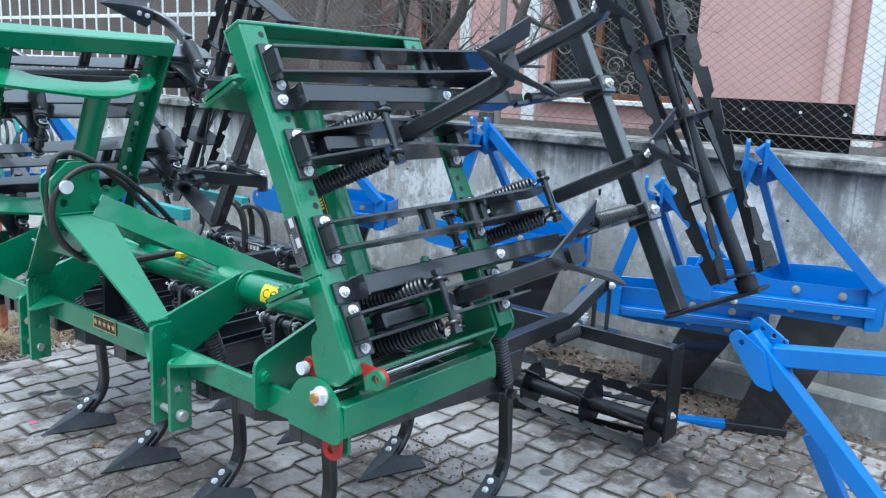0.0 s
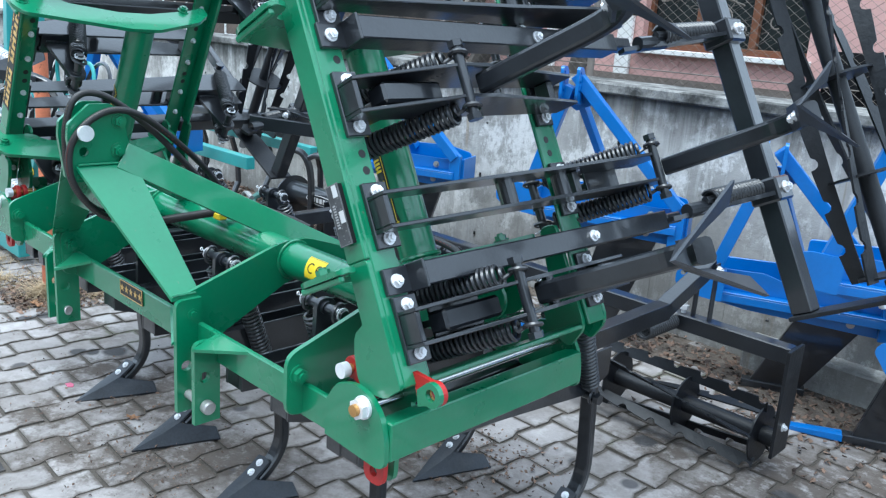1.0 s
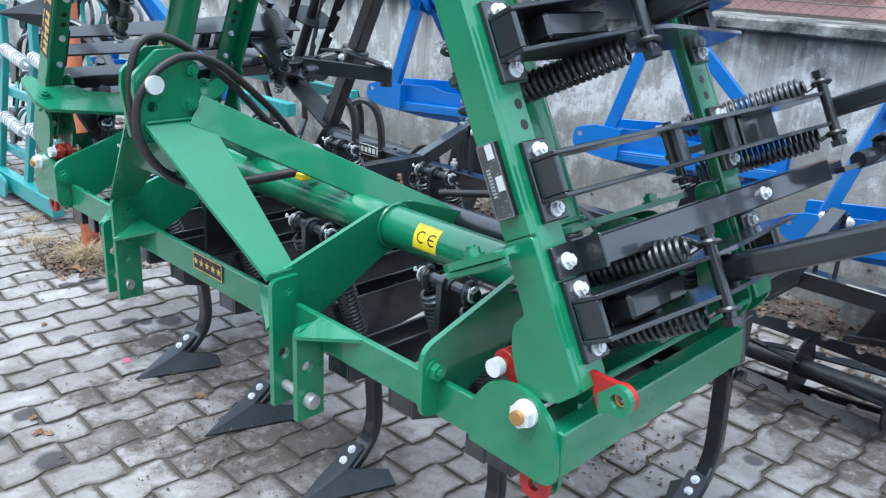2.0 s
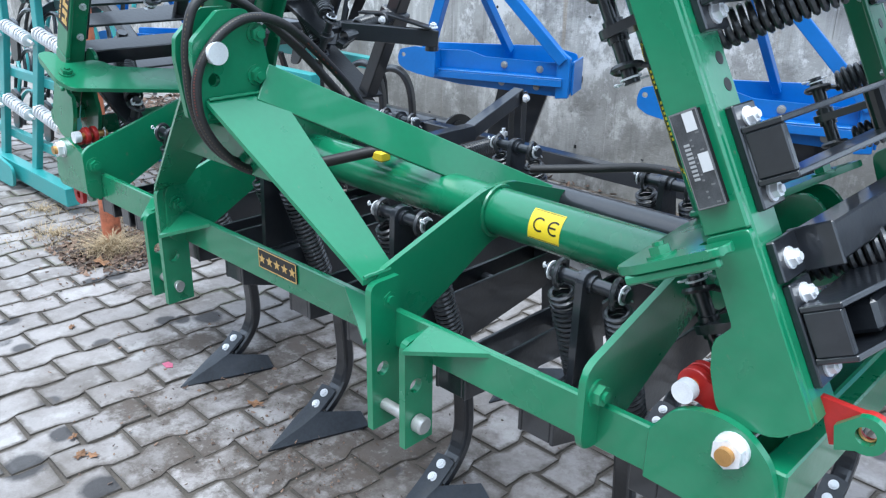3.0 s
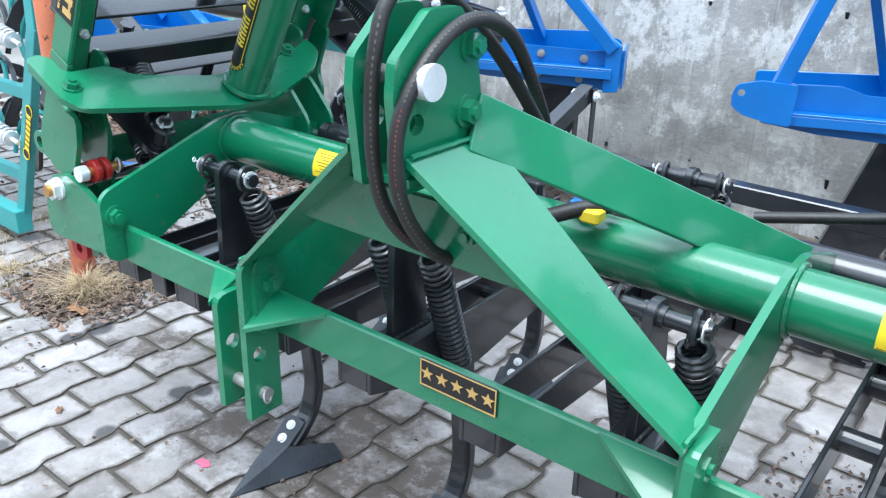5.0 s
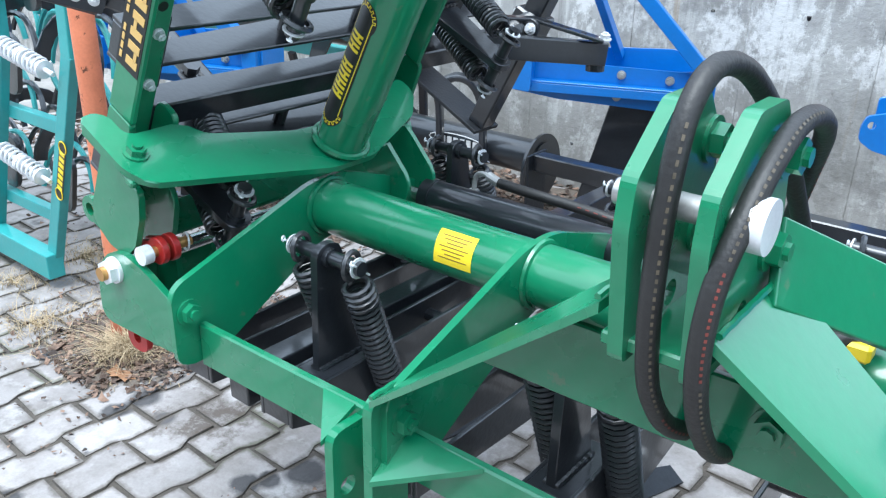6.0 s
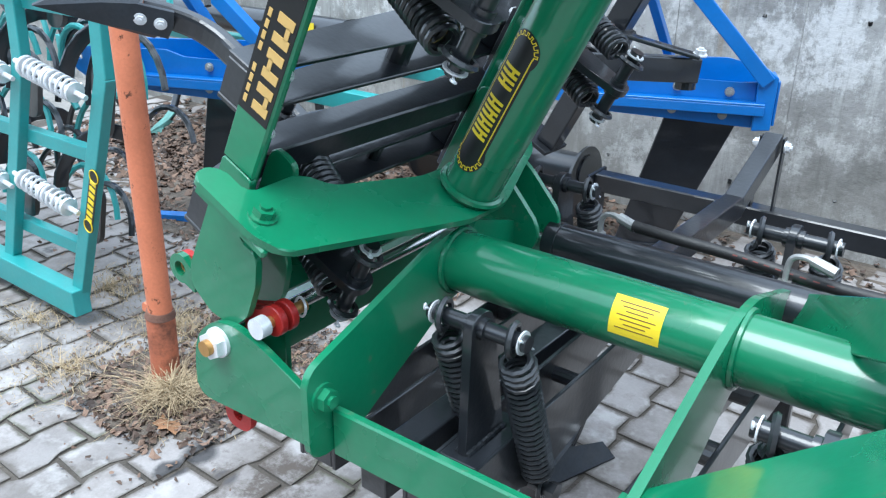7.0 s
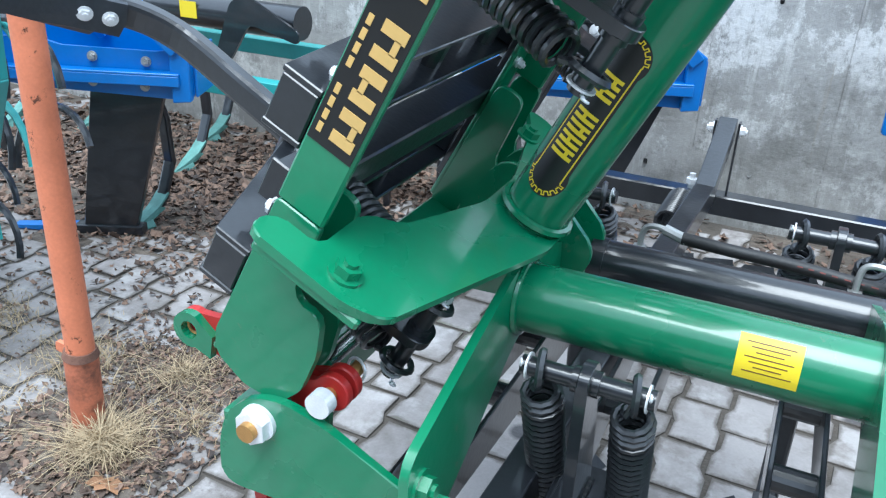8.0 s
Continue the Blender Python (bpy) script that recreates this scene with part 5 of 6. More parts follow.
def bare_tree(x, y, z, h, seed, lean=0.0, thick=0.075):
    """A leafless tree: tapered trunk, limbs and many thin twigs."""
    r = random.Random(seed)
    t = thing("tree", "leafless grey-barked tree with tangled twigs behind the wall", "tree", "bare trees", (x, y, z))
    groups = {0: B(), 1: B(), 2: B()}

    def grow(p, d, length, rad, level):
        n = 6
        pts, rr = [p.copy()], [rad]
        for i in range(n):
            d = (d + Vector((r.gauss(0, 0.16), r.gauss(0, 0.16), r.gauss(0.03, 0.10)))).normalized()
            p = p + d * (length / n)
            pts.append(p.copy())
            rr.append(rad * (1 - 0.7 * (i + 1) / n))
        sweep(groups[min(level, 2)], pts, rr, 10 if level == 0 else 6 if level == 1 else 4)
        if level >= 4:
            return
        kids = (6, 6, 6, 4)[level]
        for k in range(kids):
            i = r.randint(2 if level == 0 else 1, n)
            side = Vector((r.gauss(0, 1), r.gauss(0, 0.7), r.gauss(0.35, 0.6))).normalized()
            grow(pts[i], (d * 0.5 + side).normalized(), length * r.uniform(0.4, 0.7), max(0.0028, rr[i] * r.uniform(0.3, 0.6)), level + 1)

    grow(Vector((0, 0, -0.1)), Vector((r.gauss(lean, 0.15), 0, 1)).normalized(), h, thick, 0)
    for i, n in enumerate(("trunk", "limb", "twig")):
        ob = part(n, groups[i], BARK, t, "", True)
        if i:
            tagged(ob, "tangled bare twigs" if i == 2 else "bare limbs", kind="stuff")
    return t


bare_tree(-5.2, 5.2, 1.1, 2.0, 2, 0.55, 0.10)
bare_tree(-4.85, 5.25, 1.1, 1.9, 31, 0.8, 0.085)
bare_tree(-5.75, 5.3, 1.1, 1.7, 7)
bare_tree(-7.6, 5.5, 1.1, 1.6, 9)
bare_tree(-4.1, 5.6, 1.1, 1.6, 21)


# ---- hoses, stickers, plates on the cultivator ----
def hose(name_label, pts, r=0.0115, marks=()):
    line = smooth_line(pts)
    h = mid("hose", sweep(B(), line, r, 12), RUBBER, name_label, True)
    for i0, i1, mat in marks:
        seg = line[i0:i1]
        bm = B()
        off = Vector((0.5, -0.7, 0.35)).normalized()
        lo, hi = [], []
        for i, p in enumerate(seg):
            d = (line[min(i0 + i + 1, len(line) - 1)] - line[i0 + i - 1]).normalized()
            u = (off - d * off.dot(d)).normalized()
            w = d.cross(u)
            lo.append(bm.verts.new(p + u * (r + 0.0004) - w * 0.0011))
            hi.append(bm.verts.new(p + u * (r + 0.0004) + w * 0.0011))
        for i in range(len(seg) - 1):
            if i % 2 == 0:
                bm.faces.new((lo[i], lo[i + 1], hi[i + 1], hi[i]))
        mid("hose_print", bm, mat, "printed hose marking", False, h)
    return h


hose("black hydraulic hose with printed markings, looped over the mast", [(-2.53, 1.72, 0.84), (-2.485, 1.596, 0.978), (-2.446, 1.478, 1.076), (-2.418, 1.385, 1.142), (-2.412, 1.325, 1.168), (-2.412, 1.275, 1.170), (-2.412, 1.228, 1.150), (-2.414, 1.192, 1.116), (-2.418, 1.173, 1.078), (-2.42, 1.168, 1.037), (-2.42, 1.174, 0.993), (-2.42, 1.199, 0.944), (-2.42, 1.244, 0.897), (-2.42, 1.302, 0.869), (-2.43, 1.38, 0.85)],
     0.0092, ((70, 122, HOSE_GOLD), (124, 156, HOSE_RED), (26, 42, HOSE_RED), (158, 210, HOSE_GOLD)))
hose("black hydraulic hose passed through the mast", [(-2.46, 1.78, 0.80), (-2.45, 1.62, 0.90), (-2.45, 1.42, 1.10), (-2.455, 1.31, 1.188), (-2.462, 1.245, 1.212), (-2.465, 1.203, 1.190), (-2.465, 1.183, 1.13), (-2.465, 1.179, 1.07), (-2.465, 1.183, 1.015), (-2.465, 1.20, 0.96), (-2.46, 1.237, 0.91), (-2.455, 1.30, 0.875), (-2.46, 1.40, 0.85)],
     0.0092, ((84, 150, HOSE_GOLD), (152, 168, HOSE_RED)))
hose("black hydraulic hose lying along the main tube", [(-2.50, 1.46, 0.835), (-2.45, 1.52, 0.852), (-2.40, 1.575, 0.868), (-2.37, 1.605, 0.872), (-2.375, 1.63, 0.866)], 0.0125)
mid("hose_fitting", slab(B(), (-2.400, 1.566, 0.850), (-2.366, 1.596, 0.872), 0.004), YELLOW, "yellow plastic hose clamp")
mid("hose_cap", slab(B(), (-2.43, 1.59, 0.857), (-2.40, 1.62, 0.872), 0.003), BLUE, "small blue cap")
hose("black hydraulic hose to the cylinder port", [(-3.125, 1.949, 0.792), (-3.05, 1.945, 0.79), (-2.95, 1.96, 0.78), (-2.80, 1.97, 0.765), (-2.6, 1.97, 0.765), (-2.45, 1.96, 0.76)], 0.0105, ((32, 50, HOSE_RED),))
hose("black hydraulic hose to the cylinder port", [(-1.70, 1.92, 0.83), (-1.80, 1.97, 0.845), (-1.95, 2.0, 0.84), (-2.1, 1.99, 0.81), (-2.25, 1.95, 0.785)], 0.0105, ((16, 30, HOSE_RED),))
for x, top in ((-3.180, 0.800), (-2.850, 0.808)):
    port = mid("port_nut", rod(B(), (x - 0.012, 1.955, 0.742), (x - 0.012, 1.955, 0.762), 0.012, 6), DULL, "dull zinc port nut", True)
    mid("port_elbow", sweep(B(), smooth_line([(x - 0.012, 1.955, 0.75), (x - 0.011, 1.957, top - 0.018), (x - 0.004, 1.958, top - 0.004), (x + 0.012, 1.956, top), (x + 0.03, 1.952, top - 0.002)], 5), 0.0052, 10), DULL, "bright hose elbow", True)
    mid("hose_collar", rod(B(), (x + 0.024, 1.954, top - 0.001), (x + 0.062, 1.948, top - 0.010), 0.0095, 10), DULL, "crimped zinc hose collar", True)

TY, TZ, TR = 1.636, 0.794, 0.0495


def on_tube(x, a, lift=0.0):
    """A place on the main tube's skin: a runs from the front towards the top."""
    return Vector((x, TY - (TR + lift) * math.cos(a), TZ + (TR + lift) * math.sin(a)))


def tube_patch(x0, x1, a0, a1, mat, name, label, lift=0.0004, n=10, parent=None):
    bm = B()
    lo = [bm.verts.new(on_tube(x0, a0 + (a1 - a0) * i / n, lift)) for i in range(n + 1)]
    hi = [bm.verts.new(on_tube(x1, a0 + (a1 - a0) * i / n, lift)) for i in range(n + 1)]
    for i in range(n):
        bm.faces.new((lo[i], lo[i + 1], hi[i + 1], hi[i]))
    return mid(name, bm, mat, label, True, parent)


def tube_stroke(pts, wide, mat, parent, lift=0.0008):
    """A flat printed stroke that follows the tube's skin; pts are (x, arc height)."""
    bm = B()
    lo, hi = [], []
    for i, (x, s) in enumerate(pts):
        a, b = pts[max(i - 1, 0)], pts[min(i + 1, len(pts) - 1)]
        d = Vector((b[0] - a[0], b[1] - a[1])).normalized()
        nx, ns = -d.y * wide / 2, d.x * wide / 2
        lo.append(bm.verts.new(on_tube(x + nx, (s + ns) / TR, lift)))
        hi.append(bm.verts.new(on_tube(x - nx, (s - ns) / TR, lift)))
    for i in range(len(pts) - 1):
        bm.faces.new((lo[i], lo[i + 1], hi[i + 1], hi[i]))
    return mid("letter", bm, mat, "black letter", False, parent)


ce = tube_patch(-1.972, -1.898, -0.25, 0.98, YELLOW, "ce_label", "yellow label with black CE mark")
for cx in (-1.951, -1.917):
    c, r = (cx + 0.004, 0.018), 0.0125
    tube_stroke([(c[0] + r * math.cos(a), c[1] + r * math.sin(a)) for a in [0.9 + i * 0.2 for i in range(23)]], 0.0036, INK, ce)
tube_stroke([(-1.927, 0.018), (-1.909, 0.018)], 0.0036, INK, ce)
for s0 in (-0.0105, 0.046):
    tube_stroke([(-1.969, s0), (-1.901, s0)], 0.001, INK, ce)
for xx in (-1.969, -1.901):
    tube_stroke([(xx, -0.0105), (xx, 0.046)], 0.001, INK, ce)
note = tube_patch(-2.998, -2.925, -0.2, 0.95, YELLOW, "quality_label", "yellow quality label with fine print")
for i in range(7):
    w = 0.028 - 0.006 * (i % 3)
    tube_stroke([(-2.961 - w, 0.038 - 0.006 * i), (-2.961 + w, 0.038 - 0.006 * i)], 0.0014, BROWN, note)

stars = mid("star_plate", slab(B(), (-2.512, 1.3325, 0.629), (-2.374, 1.3355, 0.675), 0.001), INK, "black plate with five gold stars")
for lo, hi in (((-2.511, 0.630), (-2.375, 0.632)), ((-2.511, 0.672), (-2.375, 0.674)), ((-2.511, 0.632), (-2.509, 0.672)), ((-2.377, 0.632), (-2.375, 0.672))):
    mid("plate_border", slab(B(), (lo[0], 1.3315, lo[1]), (hi[0], 1.3323, hi[1])), GOLD, "gold edge line", False, stars)
for i in range(5):
    cx = -2.498 + 0.0273 * i
    pts = [(cx + (0.0115 if k % 2 == 0 else 0.0047) * math.sin(k * math.pi / 5), 0.652 + (0.0115 if k % 2 == 0 else 0.0047) * math.cos(k * math.pi / 5)) for k in range(10)]
    mid("star", prism(B(), pts, 1.3313, 1.3323, "y"), GOLD, "gold star", False, stars)

FADED = material("faded_print", (0.16, 0.16, 0.16), 0.5, vary=0.1)
FADED_PLATE = material("pale_print", (0.36, 0.36, 0.36), 0.5, vary=0.2)
# stickers on the wings: bars stand for the maker's lettering
for (w, m), side in zip(wings, (1, -1)):
    def put(name, bm, mat, label="", parent=None, smooth=False):
        bmesh.ops.transform(bm, matrix=m, verts=bm.verts)
        return part(name, bm, mat, parent or w, label, smooth)

    if side == 1:
        dp = put("data_plate", slab(B(), (0.315, 1.3325, 0.602), (0.44, 1.3345, 0.642), 0.0008), material("weathered_plate", (0.06, 0.062, 0.066), 0.5, vary=0.5, scale=40), "black data plate with faded print")
        for u0, z0, z1 in ((0.413, 0.6085, 0.6235), (0.360, 0.6045, 0.6190)):
            put("blank_field", slab(B(), (u0, 1.3318, z0), (u0 + 0.024, 1.3324, z1)), PRINT, "white blank field", dp)
        for i in range(9):
            put("print_bar", slab(B(), (0.352 + 0.0055 * i, 1.3318, 0.6255), (0.3552 + 0.0055 * i, 1.3324, 0.6335)), FADED_PLATE, "", dp)
        for i in range(16):
            put("print_bar", slab(B(), (0.320 + 0.0074 * i, 1.3320, 0.6205 - 0.012 * (i % 3 == 0)), (0.3222 + 0.0074 * i, 1.3324, 0.6235 - 0.010 * (i % 3 == 0))), FADED, "", dp)
        for lo, hi in (((0.316, 0.603), (0.439, 0.604)), ((0.316, 0.640), (0.439, 0.641)), ((0.316, 0.604), (0.3175, 0.640)), ((0.4375, 0.604), (0.439, 0.640))):
            put("plate_border", slab(B(), (lo[0], 1.3319, lo[1]), (hi[0], 1.3324, hi[1])), FADED, "thin grey edge line", dp)
        # the plate sits on a thin packing so that it lies on the bar
        put("plate_packing", slab(B(), (0.317, 1.3346, 0.604), (0.438, 1.3449, 0.640)), SHEET, "", dp)
    else:
        st = put("sticker", slab(B(), (0.365, 1.3438, 0.594), (0.77, 1.3448, 0.650)), INK, "black sticker with gold block lettering bars")
        u = 0.377
        for i, wd in enumerate((0.040, 0.040, 0.040, 0.0, 0.040, 0.040, 0.040, 0.040)):
            if wd:
                for du, zz0, zz1 in ((0.0, 0.617, 0.645), (wd - 0.013, 0.617, 0.645), (0.012, 0.634 - 0.012 * (i % 2), 0.641 - 0.012 * (i % 2))):
                    put("gold_bar", slab(B(), (u + du, 1.3428, zz0), (u + du + (0.013 if zz1 - zz0 > 0.02 else wd - 0.024), 1.3437, zz1)), GOLD, "", st)
            u += wd + 0.010 if wd else 0.022
        for i in range(24):
            if i % 5 != 4:
                put("print_bar", slab(B(), (0.377 + 0.0155 * i, 1.3430, 0.600), (0.388 + 0.0155 * i, 1.3437, 0.606)), GOLD, "", st)
    # long badge on the wing tube
    TY2, TZ2, R2 = 1.675, 0.80, 0.0463

    def skin(u, s, lift):
        a = s / R2 + (0.30 if side == 1 else -0.28)
        u += 0.027 if side == 1 else 0.0
        return Vector((u, TY2 - (R2 + lift) * math.cos(a), TZ2 + (R2 + lift) * math.sin(a)))

    def ribbon(name, u0, u1, s0, s1, mat, lift, label="", parent=None, n=8):
        bm = B()
        lo = [bm.verts.new(skin(u0, s0 + (s1 - s0) * i / n, lift)) for i in range(n + 1)]
        hi = [bm.verts.new(skin(u1, s0 + (s1 - s0) * i / n, lift)) for i in range(n + 1)]
        for i in range(n):
            bm.faces.new((lo[i], lo[i + 1], hi[i + 1], hi[i]))
        return put(name, bm, mat, label, parent, True)

    bd = ribbon("badge", 0.350, 0.535, -0.0265, 0.0265, INK, 0.0005, "black badge with yellow bars between two gear rings")
    for s0 in (-0.0228, 0.0210):
        ribbon("badge_edge", 0.352, 0.530, s0, s0 + 0.0018, YELLOW, 0.0007, "", bd, 2)
    for i in range(7):
        if i != 4:
            u = 0.383 + 0.0180 * i
            ribbon("yellow_bar", u, u + 0.0055, -0.016, 0.016, YELLOW, 0.0009, "", bd)
            ribbon("yellow_bar", u + 0.0095, u + 0.0145, -0.016, 0.016, YELLOW, 0.0009, "", bd)
            ribbon("yellow_bar", u + 0.0055, u + 0.0095, 0.004 - 0.008 * (i % 2), 0.009 - 0.008 * (i % 2), YELLOW, 0.0009, "", bd, 3)
    for cu in (0.352, 0.530):
        bm = B()
        rows = [[bm.verts.new(skin(cu + rad * math.cos(a), rad * math.sin(a), 0.0004)) for a in [k * math.pi / 14 for k in range(28)]] for rad in (0.0005, 0.009, 0.018, 0.025, 0.0305)]
        for p, q in zip(rows, rows[1:]):
            for k in range(28):
                bm.faces.new((p[k], p[(k + 1) % 28], q[(k + 1) % 28], q[k]))
        put("gear_disc", bm, INK, "", bd, True)
        bm = B()
        flipped = math.pi if cu < 0.4 else 0.0
        for k in range(9):
            a0 = flipped - math.pi / 2 + k * math.pi / 9 + 0.02
            # tooth top, its two flanks and the root beside it, as a thin line
            for r0, r1, d0, d1 in ((0.0268, 0.0284, 0.0, 0.17), (0.0222, 0.0284, 0.0, 0.05), (0.0222, 0.0284, 0.13, 0.18), (0.0218, 0.0234, 0.16, 0.36)):
                q = [bm.verts.new(skin(cu + rr * math.cos(a0 + da), rr * math.sin(a0 + da), 0.0008)) for rr, da in ((r0, d0), (r1, d0), (r1, d1), (r0, d1))]
                bm.faces.new(q)
        put("gear_ring", bm, YELLOW, "yellow gear ring", bd, True)

# badge on the turquoise post
bm = bar(B(), (0.215 + LEANX * 0.385, -0.0180, 0.385), (0.215 + LEANX * 0.555, -0.0180, 0.555), 0.0015, 0.040, (1, 0, 0))
for z in (0.385, 0.555):
    rod(bm, (0.215 + LEANX * z, -0.0188, z), (0.215 + LEANX * z, -0.0171, z), 0.024, 20)
tb = part("badge", bm, INK, rake, "black badge with yellow bars")
for z in (0.385, 0.555):
    part("gear_ring", sweep(B(), [(0.215 + LEANX * z + 0.021 * math.cos(a), -0.0193, z + 0.021 * math.sin(a)) for a in [k * math.pi / 10 for k in range(21)]], 0.0022, 5), YELLOW, tb, "yellow gear ring", True)
for i in range(7):
    z = 0.40 + 0.021 * i
    part("yellow_bar", bar(B(), (0.215 + LEANX * z, -0.0193, z), (0.215 + LEANX * (z + 0.014), -0.0193, z + 0.014), 0.0008, 0.028, (1, 0, 0)), YELLOW, tb)


# ---- wall panels and paving stones, piece by piece ----
def paver_outline(flip):
    w, l, d, s = 0.0622, 0.0972, 0.0095 * flip, 0.02
    return [(-w - d, -l), (w - d, -l), (w - d, -s), (w + d, s), (w + d, l), (-w + d, l), (-w + d, s), (-w - d, -s)]


def paver_geometry(flip, r):
    """One interlocking paving stone: worn chamfered top edge and slightly uneven face."""
    o = [(x + r.gauss(0, 0.0012), y + r.gauss(0, 0.0015)) for x, y in paver_outline(flip)]
    n = len(o)
    verts = [(x, y, -0.013) for x, y in o]
    verts += [(x * (0.955 + r.gauss(0, 0.012)), y * (0.968 + r.gauss(0, 0.008)), r.gauss(-0.0008, 0.0009)) for x, y in o]
    verts += [(x * 0.66, y * 0.76, r.gauss(0.0004, 0.0005)) for x, y in o]
    faces = [(h + i, h + (i + 1) % n, h + n + (i + 1) % n, h + n + i) for h in (0, n) for i in range(n)]
    faces.append(tuple(range(2 * n, 3 * n)))
    return verts, faces


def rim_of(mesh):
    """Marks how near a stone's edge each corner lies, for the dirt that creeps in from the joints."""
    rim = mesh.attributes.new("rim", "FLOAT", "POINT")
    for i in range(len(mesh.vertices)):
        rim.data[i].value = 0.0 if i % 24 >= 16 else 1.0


# earth smears; the patches near x -1, y 3 also paint the shaded floor
SMEARS_AND_SHADE = ((-2.50, 1.58, 0.27), (-2.40, 1.70, 0.24), (-2.60, 1.42, 0.20), (-3.06, 1.62, 0.22), (-3.39, 1.63, 0.2), (-3.1, 1.82, 0.24), (-2.83, 1.72, 0.22), (-3.14, 1.30, 0.16), (-2.85, 1.28, 0.18), (-1.9, 1.55, 0.22), (-2.15, 1.50, 0.2), (-2.0, 2.2, 0.26), (-3.88, 1.73, 0.14), (-1.2, 1.9, 0.28), (-1.45, 1.75, 0.2), (-1.15, 3.1, 0.4), (-0.85, 3.35, 0.42), (-1.3, 2.8, 0.22), (-1.6, 2.92, 0.22), (-2.2, 0.95, 0.16))
DROPS = ((-3.087, 0.941, 0.069), (-2.86, 1.048, 0.062), (-3.163, 1.076, 0.044), (-3.979, 1.238, 0.044), (-4.106, 1.683, 0.056), (-4.113, 1.597, 0.046), (-3.604, 1.63, 0.046), (-3.572, 1.677, 0.037), (-4.215, 1.822, 0.037), (-3.525, 1.756, 0.062), (-1.12, 2.96, 0.062), (-1.08, 2.90, 0.056), (-1.63, 2.92, 0.056))


def paving_material(name, per_island):
    m = material(name, (0.300, 0.280, 0.272), 0.85, vary=0.14, scale=9, bump=0.18, bump_scale=110, dirt=(0.15, 0.132, 0.118), dirt_amount=0.8, dirt_scale=3.6, dirt_from=0.46, spec=0.3)
    t = m.node_tree
    b = t.nodes["Principled BSDF"]
    old = b.inputs["Base Color"].links[0].from_socket
    # all stones share the ground's own coordinates, so stains run across joints
    geo = t.nodes.new("ShaderNodeNewGeometry")
    for n in t.nodes:
        if n.type == "TEX_NOISE":
            t.links.new(geo.outputs["Position"], n.inputs["Vector"])
    src = geo.outputs["Random Per Island"] if per_island else t.nodes.new("ShaderNodeObjectInfo").outputs["Random"]
    mr = t.nodes.new("ShaderNodeMapRange")
    mr.inputs[3].default_value, mr.inputs[4].default_value = 0.84, 1.10
    t.links.new(src, mr.inputs[0])
    sc = t.nodes.new("ShaderNodeVectorMath")
    sc.operation = "SCALE"
    t.links.new(old, sc.inputs[0])
    t.links.new(mr.outputs[0], sc.inputs["Scale"])
    # oil spots and pale lime bloom
    spot = t.nodes.new("ShaderNodeTexVoronoi")
    spot.voronoi_dimensions = "2D"
    spot.inputs["Scale"].default_value = 4.2
    t.links.new(geo.outputs["Position"], spot.inputs["Vector"])
    sr = t.nodes.new("ShaderNodeMapRange")
    sr.inputs[1].default_value, sr.inputs[2].default_value, sr.inputs[3].default_value, sr.inputs[4].default_value = 0.10, 0.16, 0.8, 0.0
    t.links.new(spot.outputs["Distance"], sr.inputs[0])
    mx = t.nodes.new("ShaderNodeMix")
    mx.data_type = "RGBA"
    mx.inputs["B"].default_value = (0.045, 0.045, 0.05, 1)
    pick = t.nodes.new("ShaderNodeMath")
    pick.operation, pick.inputs[1].default_value = "GREATER_THAN", 0.72
    t.links.new(spot.outputs["Color"], pick.inputs[0])
    both = t.nodes.new("ShaderNodeMath")
    both.operation = "MULTIPLY"
    t.links.new(pick.outputs[0], both.inputs[0])
    t.links.new(sr.outputs[0], both.inputs[1])
    t.links.new(both.outputs[0], mx.inputs["Factor"])
    t.links.new(sc.outputs[0], mx.inputs["A"])
    lime = t.nodes.new("ShaderNodeTexNoise")
    lime.inputs["Scale"].default_value, lime.inputs["Detail"].default_value, lime.inputs["Roughness"].default_value = 5.0, 7.0, 0.65
    t.links.new(geo.outputs["Position"], lime.inputs["Vector"])
    lr = t.nodes.new("ShaderNodeMapRange")
    lr.inputs[1].default_value, lr.inputs[2].default_value, lr.inputs[4].default_value = 0.54, 0.63, 0.48
    t.links.new(lime.outputs[0], lr.inputs[0])
    m2 = t.nodes.new("ShaderNodeMix")
    m2.data_type = "RGBA"
    m2.inputs["B"].default_value = (0.47, 0.455, 0.445, 1)
    t.links.new(lr.outputs[0], m2.inputs["Factor"])
    t.links.new(mx.outputs["Result"], m2.inputs["A"])
    # damp dark patches with ragged edges
    damp = t.nodes.new("ShaderNodeTexNoise")
    damp.inputs["Scale"].default_value, damp.inputs["Detail"].default_value, damp.inputs["Roughness"].default_value = 2.0, 10.0, 0.72
    t.links.new(geo.outputs["Position"], damp.inputs["Vector"])
    dr = t.nodes.new("ShaderNodeMapRange")
    dr.inputs[1].default_value, dr.inputs[2].default_value, dr.inputs[4].default_value = 0.55, 0.64, 0.65
    t.links.new(damp.outputs[0], dr.inputs[0])
    m3 = t.nodes.new("ShaderNodeMix")
    m3.data_type = "RGBA"
    m3.inputs["B"].default_value = (0.115, 0.098, 0.086, 1)
    t.links.new(dr.outputs[0], m3.inputs["Factor"])
    t.links.new(m2.outputs["Result"], m3.inputs["A"])
    top = m3.outputs["Result"]
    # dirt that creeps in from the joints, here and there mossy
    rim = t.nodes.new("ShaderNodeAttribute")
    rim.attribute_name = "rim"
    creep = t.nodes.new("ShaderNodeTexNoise")
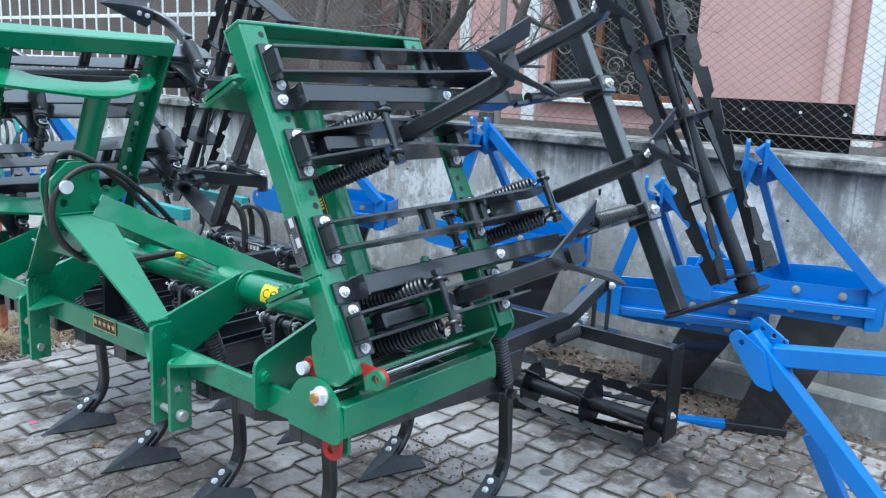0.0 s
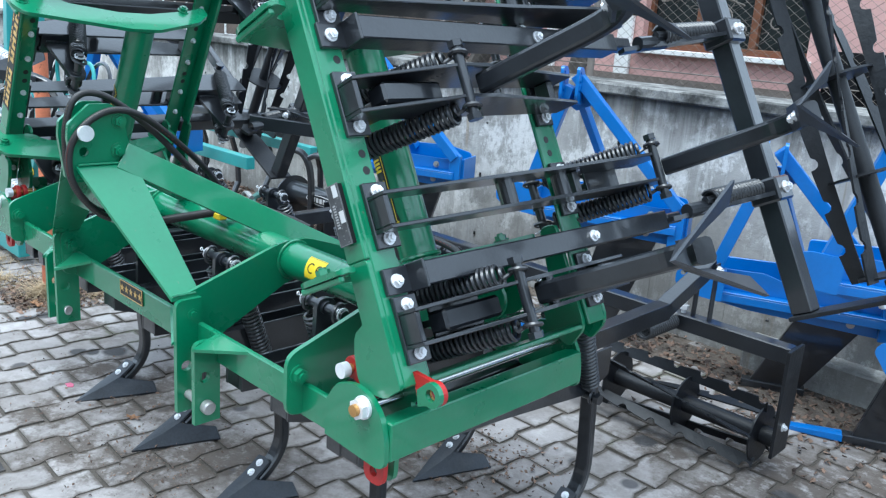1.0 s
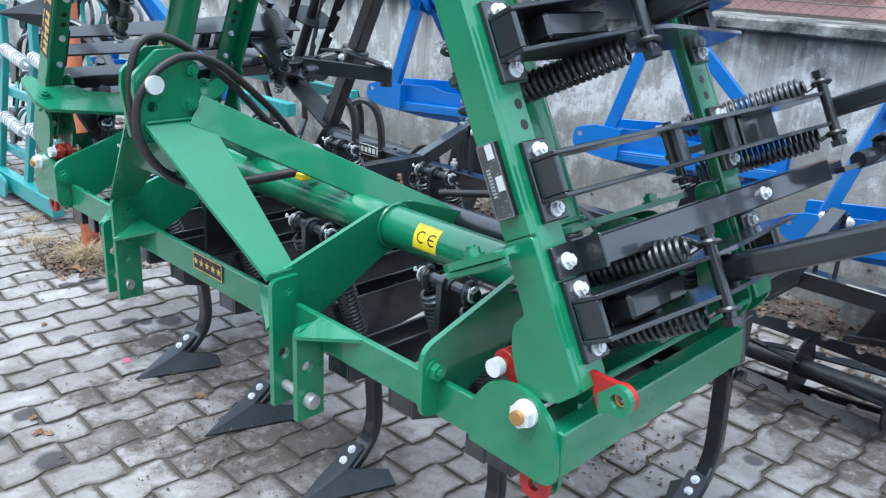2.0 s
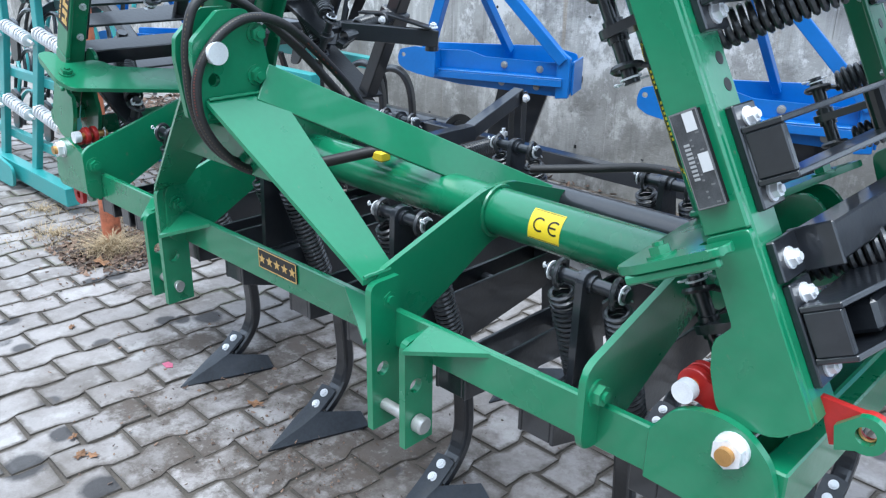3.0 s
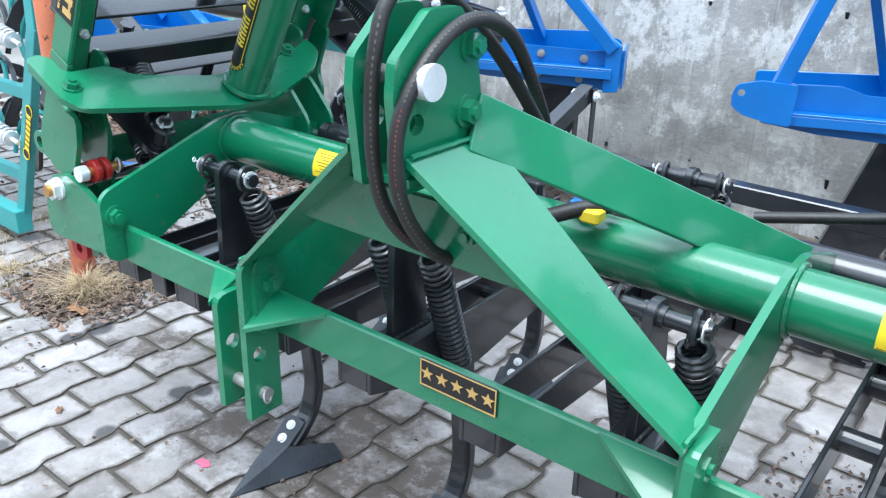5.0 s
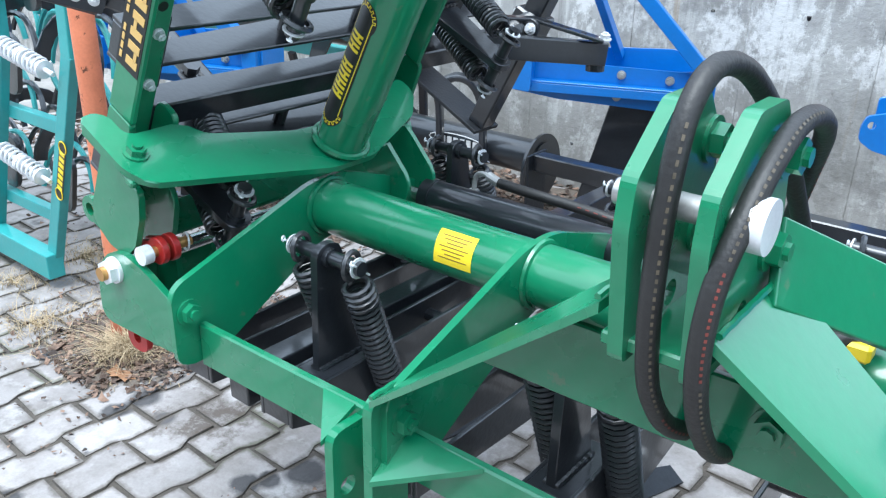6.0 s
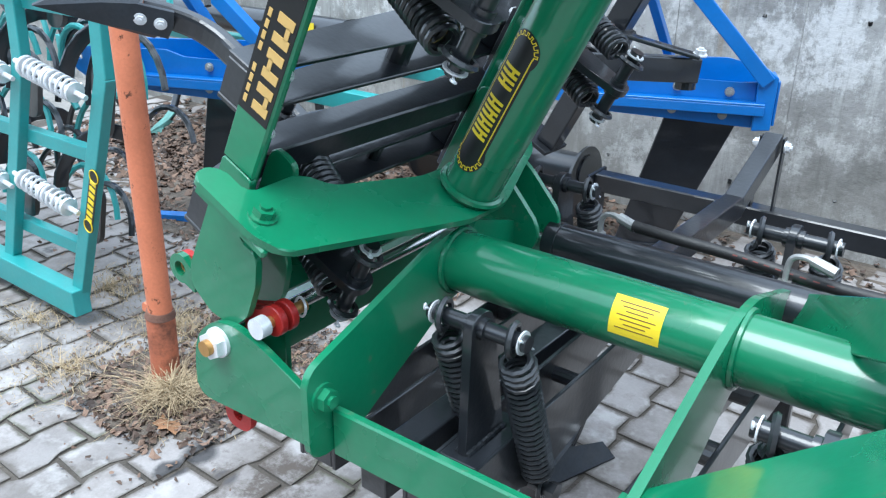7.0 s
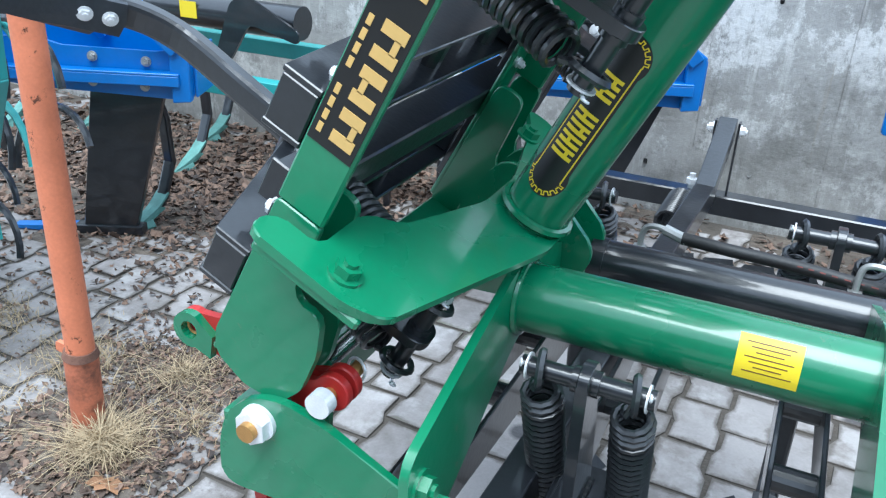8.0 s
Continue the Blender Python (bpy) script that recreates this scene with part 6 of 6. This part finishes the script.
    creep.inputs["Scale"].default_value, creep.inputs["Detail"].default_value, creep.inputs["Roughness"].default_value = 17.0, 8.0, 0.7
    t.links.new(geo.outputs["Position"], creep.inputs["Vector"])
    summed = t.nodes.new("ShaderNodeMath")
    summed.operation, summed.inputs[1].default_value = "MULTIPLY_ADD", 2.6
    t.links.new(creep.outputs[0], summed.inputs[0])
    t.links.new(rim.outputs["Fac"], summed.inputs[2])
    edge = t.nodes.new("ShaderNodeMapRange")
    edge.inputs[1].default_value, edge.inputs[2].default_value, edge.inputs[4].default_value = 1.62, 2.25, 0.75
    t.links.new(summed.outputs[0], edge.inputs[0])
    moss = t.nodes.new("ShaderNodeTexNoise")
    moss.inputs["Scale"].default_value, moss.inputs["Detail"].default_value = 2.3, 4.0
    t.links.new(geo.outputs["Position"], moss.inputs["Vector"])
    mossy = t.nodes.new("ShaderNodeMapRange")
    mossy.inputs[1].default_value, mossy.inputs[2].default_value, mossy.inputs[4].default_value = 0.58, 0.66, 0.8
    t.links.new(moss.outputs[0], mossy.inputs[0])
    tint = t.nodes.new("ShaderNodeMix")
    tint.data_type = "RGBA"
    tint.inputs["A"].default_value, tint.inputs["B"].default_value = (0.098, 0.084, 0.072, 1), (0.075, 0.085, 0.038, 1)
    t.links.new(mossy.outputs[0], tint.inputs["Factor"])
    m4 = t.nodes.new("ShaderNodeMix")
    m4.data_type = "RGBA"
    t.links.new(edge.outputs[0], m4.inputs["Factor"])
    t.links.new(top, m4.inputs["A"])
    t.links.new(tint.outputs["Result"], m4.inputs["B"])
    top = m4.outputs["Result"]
    # earth trodden round the shares and shade painted by the roller, then oil drops
    for places, wobble, soft, colour in ((SMEARS_AND_SHADE, 0.7, 0.65, (0.078, 0.062, 0.050, 1)), (DROPS, 0.05, 0.35, (0.035, 0.035, 0.038, 1))):
        warp = t.nodes.new("ShaderNodeTexNoise")
        warp.inputs["Scale"].default_value, warp.inputs["Detail"].default_value, warp.inputs["Roughness"].default_value = 9.0, 8.0, 0.75
        t.links.new(geo.outputs["Position"], warp.inputs["Vector"])
        shift = t.nodes.new("ShaderNodeVectorMath")
        shift.operation = "MULTIPLY_ADD"
        shift.inputs[1].default_value = (wobble, wobble, 0)
        t.links.new(warp.outputs["Color"], shift.inputs[0])
        t.links.new(geo.outputs["Position"], shift.inputs[2])
        total = None
        for x, y, r in places:
            gap = t.nodes.new("ShaderNodeVectorMath")
            gap.operation = "DISTANCE"
            gap.inputs[1].default_value = (x + wobble / 2, y + wobble / 2, 0)
            t.links.new(shift.outputs[0], gap.inputs[0])
            fade = t.nodes.new("ShaderNodeMapRange")
            fade.inputs[1].default_value, fade.inputs[2].default_value, fade.inputs[3].default_value, fade.inputs[4].default_value = r * (1 - soft), r, 0.85, 0.0
            t.links.new(gap.outputs["Value"], fade.inputs[0])
            if total is None:
                total = fade.outputs[0]
            else:
                most = t.nodes.new("ShaderNodeMath")
                most.operation = "MAXIMUM"
                t.links.new(total, most.inputs[0])
                t.links.new(fade.outputs[0], most.inputs[1])
                total = most.outputs[0]
        lay = t.nodes.new("ShaderNodeMix")
        lay.data_type = "RGBA"
        lay.inputs["B"].default_value = colour
        if places is SMEARS_AND_SHADE:
            broken = t.nodes.new("ShaderNodeMapRange")
            broken.inputs[1].default_value, broken.inputs[2].default_value = 0.35, 0.49
            t.links.new(creep.outputs[0], broken.inputs[0])
            worn = t.nodes.new("ShaderNodeMath")
            worn.operation = "MULTIPLY"
            t.links.new(total, worn.inputs[0])
            t.links.new(broken.outputs[0], worn.inputs[1])
            total = worn.outputs[0]
        t.links.new(total, lay.inputs["Factor"])
        t.links.new(top, lay.inputs["A"])
        top = lay.outputs["Result"]
    t.links.new(top, b.inputs["Base Color"])
    return m


PAVER, PAVER_FAR = paving_material("grey_paving_stone", False), paving_material("grey_paving_stone_far", True)
SOILED = material("soiled_stone_edge", (0.085, 0.074, 0.064), 0.92, vary=0.5, scale=16, bump=0.6, bump_scale=90, dirt=(0.06, 0.052, 0.04), dirt_amount=0.9, dirt_scale=8, dirt_from=0.45)
pr = random.Random(17)
shared = {}
for flip in (1, -1):
    for k in range(5):
        v, f = paver_geometry(flip, pr)
        me = bpy.data.meshes.new("paving_stone")
        me.from_pydata(v, [], f)
        me.materials.append(PAVER)
        me.materials.append(SOILED)
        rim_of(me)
        for q in range(8):
            me.polygons[q].material_index = 1
        shared[flip, k] = me
PX, PY, TURNED = 0.1315, 0.2010, radians(-2.0)
turn_m = Matrix.Translation((-3.0, 1.3, 0)) @ Matrix.Rotation(TURNED, 4, "Z")
all_v, all_f, kept = [], [], 0
for i in range(-36, 40):
    flip = 1 if i % 2 == 0 else -1
    for j in range(-13, 16):
        c = turn_m @ Vector((i * PX, j * PY + (PY / 2 if i % 2 else 0), 0))
        if not (-7.4 < c.x < 1.9 and -0.9 < c.y < 3.98):
            continue
        z, tx, ty = max(-0.0025, pr.gauss(-0.001, 0.0012)), pr.gauss(0, 0.007), pr.gauss(0, 0.006)
        m = Matrix.Translation((c.x, c.y, z)) @ Euler((tx, ty, TURNED + pr.gauss(0, 0.008))).to_matrix().to_4x4()
        if -4.25 < c.x < -1.95 and 0.82 < c.y < 2.12 and kept < 300:
            ob = new("paving_stone", shared[flip, pr.randint(0, 4)])
            ob.parent = paving
            ob.matrix_local = m
            kept += 1
        else:
            v, f = paver_geometry(flip, pr)
            base = len(all_v)
            all_v += [tuple(m @ Vector(p)) for p in v]
            all_f += [tuple(base + q for q in face) for face in f]
me = bpy.data.meshes.new("paving_stones")
me.from_pydata(all_v, [], all_f)
me.materials.append(PAVER_FAR)
me.materials.append(SOILED)
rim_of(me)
for k in range(0, len(all_f), 17):
    for q in range(8):
        me.polygons[k + q].material_index = 1
rest = new("paving_stones", me)
rest.parent = paving
tagged(rest, "grey interlocking paving stones", kind="stuff")

# board-marked panels of the retaining wall, form-tie holes painted as dark discs for their shade
wr = random.Random(8)
x = -9.0
while x < 2.4:
    w = wr.choice((0.42, 0.5, 0.5, 0.56))
    off = wr.uniform(0.0, 0.003)
    ob = part("wall_panel", slab(B(), (x + 0.0008, 4.064 - off, -0.05), (x + w - 0.0008, 4.069, 1.158)), CONCRETE, wall)
    for zz in (0.22, 0.56, 0.90):
        hx = x + w * wr.uniform(0.3, 0.7)
        part("tie_hole", rod(B(), (hx, 4.0632 - off, zz + wr.gauss(0, 0.02)), (hx, 4.068, zz), 0.0085, 10), INK, wall, "dark disc for the shade in a form-tie hole", True) if wr.random() < 0.75 else None
    x += w
